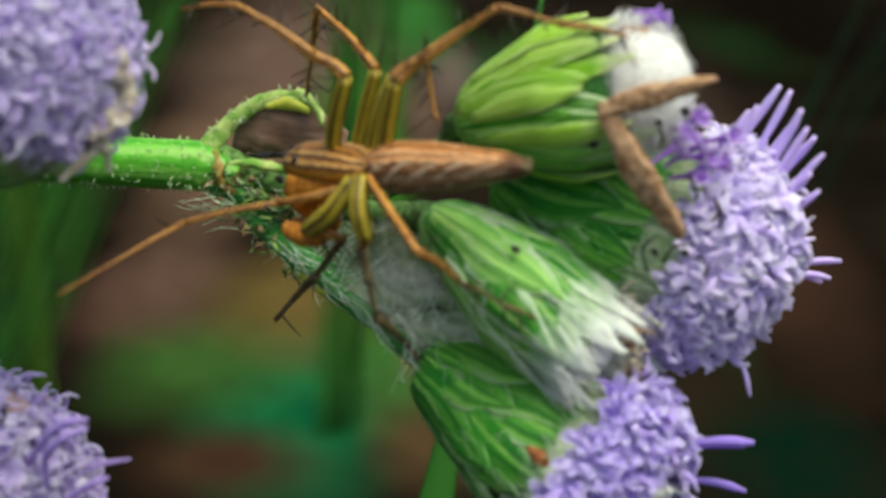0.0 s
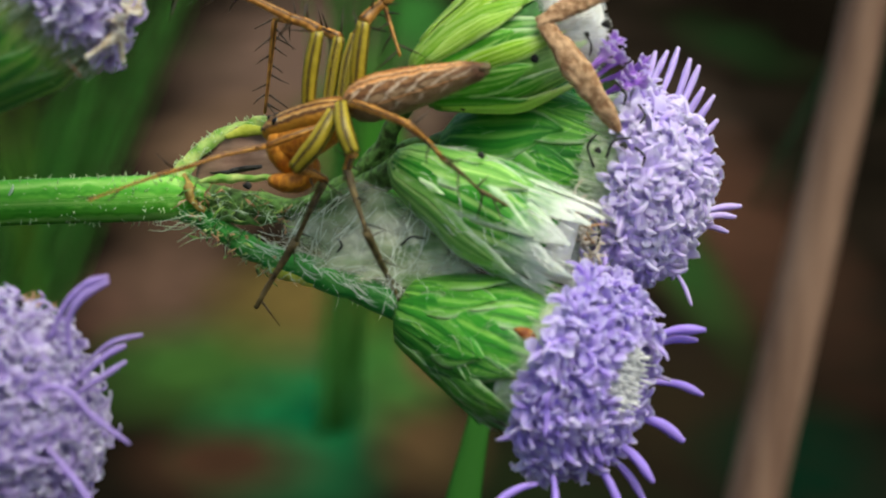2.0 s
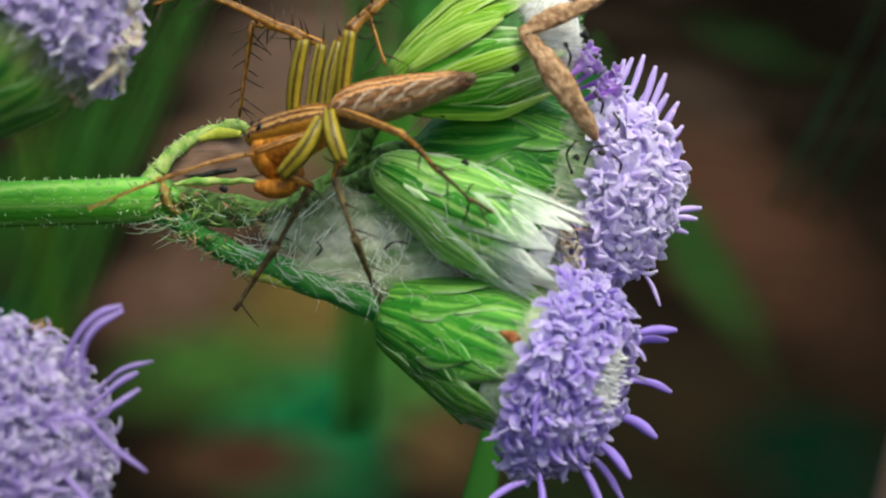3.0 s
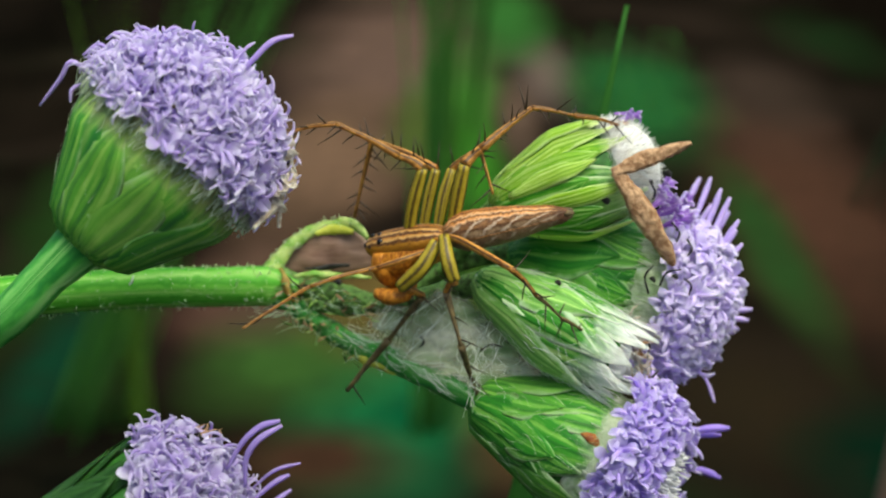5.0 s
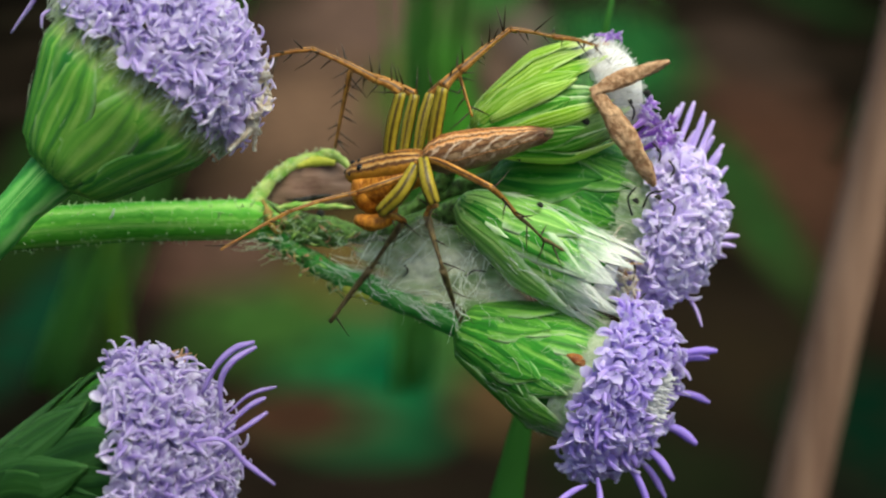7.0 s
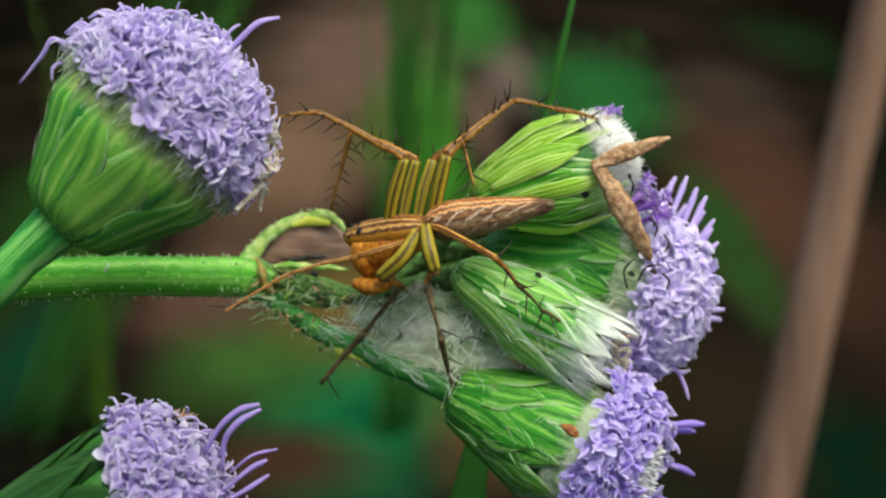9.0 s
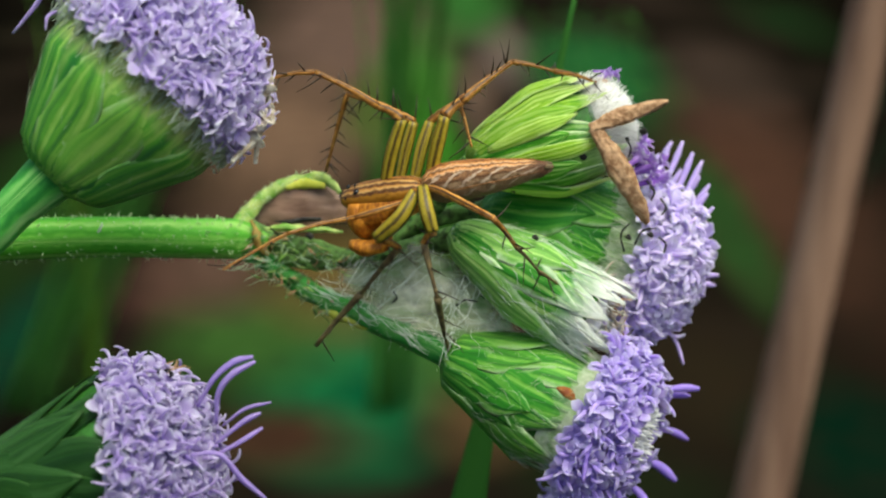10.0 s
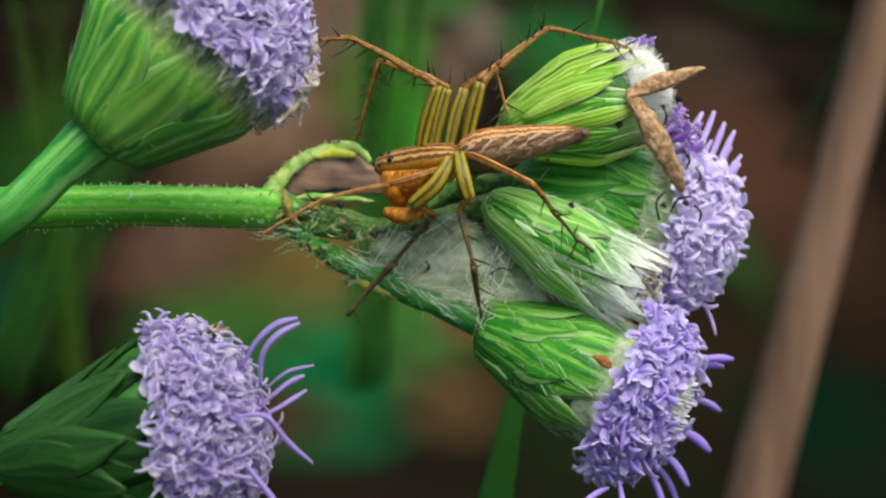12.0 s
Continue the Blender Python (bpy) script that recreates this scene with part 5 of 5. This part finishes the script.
body_part("cephalothorax", (-0.65, -6.55, 0.95), (-3.85, -4.90, 0.50), ((0.0, 0.35), (0.05, 0.62), (0.15, 0.86), (0.35, 1.0), (0.55, 1.0), (0.75, 0.94), (0.88, 0.84), (0.95, 0.72), (1.0, 0.5)), 0.9, 0.58, CARAPACE,
                 "yellow brown carapace with dark lines")
body_part("underside", (-0.80, -6.50, 0.45), (-3.45, -5.20, -0.25), ((0.0, 0.3), (0.1, 0.7), (0.5, 0.95), (0.8, 1.0), (0.94, 0.85), (1.0, 0.5)), 0.85, 0.75, FACE, "orange brown underside")
for k, off in enumerate((-0.32, 0.32)):
    g = Geo()
    a, b_ = sp((-3.20, -5.40, 0.30)) + Vector((off * 0.3, off, 0)), sp((-2.95, -5.30, -1.15)) + Vector((off * 0.3, off, 0))
    p = [a.lerp(b_, q / 6) for q in range(7)]
    g.tube(p, [0.4, 0.52, 0.58, 0.54, 0.46, 0.36, 0.15], 14)
    g.rough(0.09, 1.8)
    part("chelicera", g.mesh("chelicera", FACE), spider, None, "orange jaw")
    g = Geo()
    p = curve([sp(q) + Vector((0, off * 1.4, 0)) for q in ((-2.20, -6.10, -0.40), (-2.05, -6.20, -1.10), (-2.30, -6.10, -1.42), (-3.00, -5.90, -1.50), (-3.60, -5.70, -1.42))], 4)
    g.tube(p, taper(len(p), 0.13, 0.16, 0.18, 0.27, 0.36, 0.33, 0.18), 14)
    g.rough(0.09, 1.8)
    part("palp", g.mesh("palp", FACE), spider, None, "swollen orange palp")
for q, r in (((-3.34, -5.90, 0.69), 0.17), ((-3.75, -5.65, 0.45), 0.12), ((-3.98, -5.20, 0.55), 0.12), ((-4.00, -4.70, 0.55), 0.12), ((-3.70, -5.35, 0.92), 0.11), ((-3.70, -4.80, 0.92), 0.11), ((-3.40, -5.50, 0.95), 0.12), ((-3.60, -4.30, 0.75), 0.12)):
    g = Geo()
    g.blob(sp(q), ((r, 0, 0), (0, r, 0), (0, 0, r)), 8, 6)
    part("eye", g.mesh("eye", EYE_BLACK), spider, None, "shiny black eye")


SPINES = []
for ln in (0.6, 0.85, 1.15):
    g = Geo()
    g.tube([(0, 0, 0), (0.02, 0, ln * 0.5), (0.09, 0, ln)], [0.042, 0.028, 0.007], 5)
    SPINES.append(g.mesh("spine", SPINE))


def leg(points, radii, splits, label, seed, spines=28, dark_end=False, femur=None):
    """A leg: a yellow femur, then brown outer joints, each a mesh of its own, with black spines."""
    rng = random.Random(seed)
    q = [sp(p) for p in points]
    fem = Geo()
    p = curve(q[: splits + 1], 6)
    fem.tube(p, taper(len(p), radii[0] * 0.8, radii[0], radii[0] * 1.05, radii[0] * 0.85), 12)
    root = part("leg", fem.mesh("femur", femur or LEG_YELLOW), spider, None, label)
    rest = q[splits:]
    for k in range(len(rest) - 1):
        g = Geo()
        bend = Vector((rng.gauss(0, 0.05), rng.gauss(0, 0.05), 0.06))
        p = curve([rest[k], rest[k].lerp(rest[k + 1], 0.5) + bend, rest[k + 1]], 5)
        a, b_ = radii[1 + min(k, len(radii) - 3)], radii[2 + min(k, len(radii) - 3)]
        g.tube(p, taper(len(p), a * 1.15, a, (a + b_) / 2, b_, b_ * 1.05), 10)
        last = k >= len(rest) - 3
        part("leg_joint", g.mesh("leg_joint", LEG_DARK if (dark_end and last) else LEG_BROWN), root)
        n = max(3, int(spines * (rest[k + 1] - rest[k]).length / 8))
        for j in range(n):
            i = min(len(p) - 2, int(len(p) * (j + 0.5) / n))
            d = (p[i + 1] - p[i]).normalized()
            o = Vector((rng.gauss(0, 1), rng.gauss(0, 1), rng.gauss(0.3, 1)))
            o = (o - d * o.dot(d)).normalized()
            part("spine", SPINES[rng.randrange(3)], root, Matrix.Translation((p[i] + o * a * 0.7) * MM) @ aim(o + d * 0.55, rng.uniform(0, 6.28)))


leg([(-2.25, -5.70, 0.80), (-1.98, -6.20, 2.20), (-1.55, -6.60, 3.62), (-2.50, -6.65, 4.15), (-5.00, -6.70, 5.47), (-6.75, -6.70, 5.20)], (0.27, 0.21, 0.15, 0.1, 0.06), 2, "raised front leg, yellow thigh and brown spiny shin", 1)
leg([(-1.70, -5.10, 0.90), (-1.42, -5.10, 2.30), (-1.08, -5.20, 3.62), (-3.88, -3.04, 4.94), (-4.85, -1.40, 1.70)], (0.24, 0.16, 0.11, 0.06), 2, "raised leg with its shin bent down behind", 2)
leg([(-0.45, -6.10, 0.90), (-0.18, -6.60, 2.40), (0.15, -6.95, 3.75), (0.80, -6.80, 4.35), (2.87, -6.10, 6.00), (4.60, -5.90, 5.65), (6.40, -4.90, 5.30)], (0.28, 0.22, 0.17, 0.10, 0.06), 2, "raised leg reaching over to the seed head", 3)
leg([(-1.08, -5.60, 0.90), (-0.78, -5.60, 2.40), (-0.42, -5.50, 3.60), (0.75, -6.10, 4.45), (1.25, -6.40, 2.55)], (0.25, 0.15, 0.08, 0.05), 2, "raised leg with its foot on the green cup", 4)
leg([(-1.50, -6.80, 0.30), (-2.40, -7.20, -0.00), (-3.40, -7.20, -0.30), (-6.00, -8.30, -0.97), (-7.95, -12.30, -2.25)], (0.12, 0.088, 0.07, 0.04), 2, "long leg stretched along the stem", 5, 9, False, LEG_BROWN)
leg([(-1.00, -7.20, 0.70), (-1.60, -7.40, -0.30), (-2.50, -7.00, -1.10), (-1.65, -6.20, -1.50), (-3.20, -4.40, -3.40), (-5.13, -3.10, -5.65)], (0.32, 0.18, 0.14, 0.09), 2, "dark shinned leg braced on the lower branch", 6, 9, True)
leg([(-0.70, -7.40, 0.90), (-0.55, -7.90, -0.00), (-0.30, -7.90, -0.85), (-0.65, -7.30, -1.30), (-0.10, -7.30, -3.45), (0.45, -4.30, -5.85)], (0.3, 0.17, 0.14, 0.08), 2, "dark shinned leg standing on the lowest head", 7, 9, True)
leg([(-0.50, -7.30, 0.90), (0.13, -8.20, 0.68), (1.94, -10.00, -0.30), (2.90, -8.90, -1.40), (3.90, -7.60, -2.40), (4.70, -6.90, -2.90)], (0.14, 0.12, 0.085, 0.05), 2, "long leg lying over the silky head", 8, 18, True, LEG_BROWN)

# ---- background: soil, grass, dead leaves, a dead stalk ----
g = Geo()
ground_n = 60
for i in range(ground_n + 1):
    for j in range(ground_n + 1):
        u, v = i / ground_n * 2 - 1, j / ground_n * 2 - 1
        x, y = math.copysign(abs(u) ** 3.5, u) * 400, 1 + math.copysign(abs(v) ** 3.5, v) * 400
        z = 0.012 * noise.noise(Vector((x * 3, y * 3, 0))) if abs(x) < 4 and abs(y) < 5 else 0.0
        g.v.append((x, y, z - 0.02))
        g.g.append((0, 0, 0))
for i in range(ground_n):
    for j in range(ground_n):
        a = i * (ground_n + 1) + j
        g.f.append((a, a + ground_n + 1, a + ground_n + 2, a + 1))
ground = tagged(new("ground", g.mesh("ground", SOIL, True, 1.0)), "mottled brown soil with shade and dark corners put into its colour", "ground", kind="structure")


def in_view(px, d):
    """World x and y of an upright thing, from its offset across the view (share of half the width) and distance in metres."""
    p = EYE + B @ Vector((px * math.tan(radians(15)) * d, d, 0))
    return p.x, p.y


BLADES = {}


def blade_kinds(mat):
    """Five thin, bowed blades, one metre high, to be scaled."""
    if mat.name not in BLADES:
        BLADES[mat.name] = []
        for k in range(5):
            rng = random.Random(700 + k)
            g = Geo()
            rings, grains, n = [], [], 9
            bow = rng.uniform(0.05, 0.28)
            for i in range(n):
                q = i / (n - 1)
                c = Vector((bow * q * q, 0.06 * q * q, q))
                w = 0.008 * (0.7 + 0.3 * math.sin(math.pi * min(1, q * 1.4))) * (1 - max(0, (q - 0.4) / 0.6) ** 1.6 * 0.97)
                rings.append([c + Vector((w, 0, 0)), c + Vector((0, 0.25 * w, 0)), c - Vector((w, 0, 0)), c + Vector((0, 0.25 * w + 0.0015, 0))])
                grains.append([(0, q, 0)] * 4)
            g.rings(rings, grains)
            BLADES[mat.name].append(g.mesh("blade", mat, True, 1.0))
    return BLADES[mat.name]


def grass_tuft(offset, d, spread, height, lean, mat, count, wild, label, seed, thin=1.0):
    rng = random.Random(seed)
    x, y = in_view(offset, d)
    root = tagged(new("grass_tuft"), label, "grass", "background grass")
    root.matrix_basis = Matrix.Translation((x, y, -0.03))
    kinds = blade_kinds(mat)
    for _ in range(int(count * 3)):
        h = height * rng.uniform(0.7, 1.1)
        m = Matrix.Translation((rng.gauss(0, spread), rng.gauss(0, spread * 1.5), 0)) @ Matrix.Rotation(lean + rng.gauss(0, wild), 4, "Y") @ Matrix.Rotation(rng.uniform(-0.7, 0.7) + (3.14 if rng.random() < 0.5 else 0), 4, "Z")
        part("blade", kinds[rng.randrange(5)], root, m @ Matrix.Diagonal((h * thin * rng.uniform(0.7, 1.3), h, h, 1)))
    return root


def leafy_weed(offset, height, d, spread, size, mat, count, name, label, category, seed):
    """A low weed: thin stalks from the soil and a loose cloud of small leaves at a height of the view."""
    rng = random.Random(seed)
    x, y = in_view(offset, d)
    base = Vector((x, y, -0.03))
    top = EYE + B @ Vector((offset * math.tan(radians(15)) * d, d, height * math.tan(radians(15)) * d * 0.5625)) - base
    root = tagged(new(name), label, category, "background weeds")
    root.matrix_basis = Matrix.Translation(base)
    for k in range(3):
        g = Geo()
        end = top + Vector((rng.gauss(0, spread * 0.6), rng.gauss(0, spread), rng.gauss(0, spread * 0.3)))
        p = curve([Vector((0.004 * (k - 1), 0, 0)), Vector((end.x * 0.3 + 0.006 * (k - 1), end.y * 0.3, end.z * 0.6)), end], 6)
        g.tube(p, taper(len(p), 0.0012, 0.001, 0.0006), 6)
        part("stalk", g.mesh("stalk", mat, True, 1.0), root)
    g = Geo()
    for _ in range(count * 9):
        q = top + Vector([max(-1.4, min(1.4, rng.gauss(0, 1))) * k for k in (spread, spread * 1.4, spread * 0.85)])
        m = Matrix.Translation(q) @ Matrix.Rotation(rng.uniform(0, 6.28), 4, "Z") @ Matrix.Rotation(rng.uniform(-0.7, 0.5), 4, "Y") @ Matrix.Scale(size * 0.4 * rng.uniform(0.6, 1.4), 4)
        rings = []
        for i in range(5):
            u = i / 4
            w = 0.3 * math.sin(math.pi * min(1, 0.04 + 0.94 * u)) ** 0.8
            c = Vector((u, 0, 0.25 * u * (1 - u)))
            rings.append([m @ (c + Vector((0, w, 0.2 * w))), m @ c, m @ (c + Vector((0, -w, 0.2 * w))), m @ (c + Vector((0, 0, -0.03)))])
        g.rings(rings, [[(0, i / 4, 0)] * 4 for i in range(5)])
    tagged(part("foliage", g.mesh("foliage", mat, True, 1.0), root), kind="stuff")
    return root


for k, (o, d, sp_, h, lean, mat_, n, wild) in enumerate(((-0.96, 0.8, 0.009, 0.36, 0.38, GRASS_LIGHT, 9, 0.02), (-0.12, 0.8, 0.0055, 0.38, 0.05, GRASS_LIGHT, 12, 0.006), (-0.80, 0.8, 0.004, 0.22, 0.0, GRASS_YELLOW, 9, 0.015), (0.86, 1.2, 0.012, 0.40, 0.45, GRASS_SHADED, 3, 0.04))):
    grass_tuft(o, d, sp_, h, lean, mat_, n, wild, "tuft of narrow grass blades, far out of focus", 70 + k, 0.3)
for k, (o, hgt, d, sp_, s, mat_, n, nm, lab, cat) in enumerate((
        (0.33, 0.66, 1.0, 0.022, 0.010, GRASS, 40, "weed", "green leafy weed, far out of focus", "weed"),)):
    leafy_weed(o, hgt, d, sp_, s, mat_, n, nm, lab, cat, 90 + k)

# standing lower stalk of the weed, beside the view
g = Geo()
p = curve([(-0.036, 0.004, -0.02), (-0.035, 0.002, 0.1), (-0.031, -0.003, 0.22), (-0.0275, -0.007, 0.30)], 10)
g.tube(p, taper(len(p), 0.0022, 0.0018, 0.0015, 0.0012), 12)
tagged(new("weed_stalk", g.mesh("weed_stalk", STEM_GREEN, True, 1.0)), "upright green weed stalk rooted in the soil", "plant stem")

# dead stalk that sways behind, and a thin grass blade just behind the heads
STALK_D = 0.40
g = Geo()
p = curve([(-0.048, 0.0, -0.215), (-0.031, 0.0, -0.14), (-0.0133, 0, -0.068), (0.0, 0, 0.0), (0.0195, 0.0, 0.1), (0.038, 0, 0.2)], 10)
g.tube(p, taper(len(p), 0.0078, 0.0075, 0.0072, 0.0064, 0.0050, 0.0036), 14)
dead_stalk = tagged(new("dead_stalk"), "leaning tan dead grass stalk, out of focus", "dry stalk")
part("stalk", g.mesh("stalk", STALK, True, 1.0), dead_stalk)
for a, b_ in (((-0.0117, 0, -0.06), (-0.0101, 0, -0.052)), ((0.0217, 0, 0.112), (0.0232, 0, 0.12))):
    g = Geo()
    p = curve([a, b_], 6)
    g.tube(p, taper(len(p), 0.0065, 0.0072, 0.0065), 14)
    part("node", g.mesh("node", STALK, True, 1.0), dead_stalk)
g = Geo()
p = curve([(-0.012, 0, -0.09), (-0.0031, 0, -0.024), (0.0004, 0, -0.0035), (0.0047, 0.0, 0.0165)], 8)
g.tube(p, taper(len(p), 0.0012, 0.00115, 0.0011, 0.00095, 0.00042, 0.00028, 0.0001), 10, 0.4, (0, 1, 0))
thin_blade = tagged(new("thin_grass_blade", g.mesh("thin_grass_blade", GRASS_PALE, True, 1.0)), "thin green grass blade behind the flower heads", "grass")


# ---- what moves ----
def motions():
    for ob, base in PLANT_THINGS:
        walk(ob, [(row[0], sway(row) @ Matrix.Translation(base * MM)) for row in SWAY])
    for ob, col in ((side_up, 1), (side_low, 3)):
        walk(ob, [(row[0], sway((row[0], *row[1:4], row[4] + lean[col], row[5], row[6] + lean[col + 1]))) for row, lean in zip(SWAY, LEAN)])
    half = math.tan(radians(15))
    stalk_rows = ((0, 1.18), (0.2, 1.11), (0.5, 0.955), (0.7, 0.82), (1.0, 0.745), (1.5, 0.745), (2.0, 0.756), (2.5, 0.74), (2.7, 0.76), (3.0, 1.10), (3.3, 1.19), (3.7, 1.10), (5.3, 1.01), (5.5, 0.925), (5.7, 0.965), (5.9, 0.92), (6.0, 0.795),
                  (6.1, 0.79), (6.3, 0.90), (6.5, 0.927), (6.7, 0.876), (6.9, 0.825), (7.2, 0.905), (8.8, 0.795), (9.0, 0.79), (9.5, 0.785), (10.0, 0.772), (10.5, 0.772), (11.0, 0.787), (11.5, 0.765), (12.0, 0.765))
    times = sorted({float(row[0]) for row in PAN} | {float(row[0]) for row in stalk_rows})
    across = np.interp(times, [r[0] for r in stalk_rows], [r[1] for r in stalk_rows])
    tilt = np.interp(times, (0, 2.7, 3.7, 5.5, 6.0, 6.5, 7.2, 8.8, 9.5, 10.5, 11.0, 12.0), (-3, -2.5, -3, -3.5, -4.5, -3, -3, -3, -3, -2.5, -2, -1))
    walk(dead_stalk, [(t, turned(t) @ Matrix.Translation(EYE + B @ Vector((float(x) * half * STALK_D, STALK_D, -0.33 * half * STALK_D))) @ Matrix.Rotation(radians(float(a)), 4, "Y")) for t, x, a in zip(times, across, tilt)])
    # thin blade: seconds, millimetres across and up of its tip
    blade_rows = ((0, 4.65, 14.0), (0.5, 4.93, 14.0), (1.0, 5.35, 14.0), (1.5, 6.3, 14.0), (2.5, 5.63, 14.0), (3.2, 7.1, 13.45), (3.7, 9.5, 13.45), (5.3, 8.2, 11.5), (5.5, 8.1, 11.25), (6.0, 8.15, 10.9), (6.5, 7.9, 11.75),
                  (7.0, 8.0, 13.45), (7.2, 8.1, 13.45), (8.8, 6.18, 14.0), (9.0, 6.18, 14.0), (9.5, 6.5, 14.0), (10.5, 6.0, 14.0), (11.0, 6.46, 14.0), (11.5, 6.25, 14.0), (12.0, 7.58, 14.0))
    xs, zs = (np.interp(times, [r[0] for r in blade_rows], [r[k] for r in blade_rows]) for k in (1, 2))
    walk(thin_blade, [(t, turned(t) @ Matrix.Translation(O + B @ Vector((float(x) * MM - 0.0047 + 0.0006, 0.009, float(z) * MM - 0.0165))) @ B) for t, x, z in zip(times, xs, zs)])


motions()
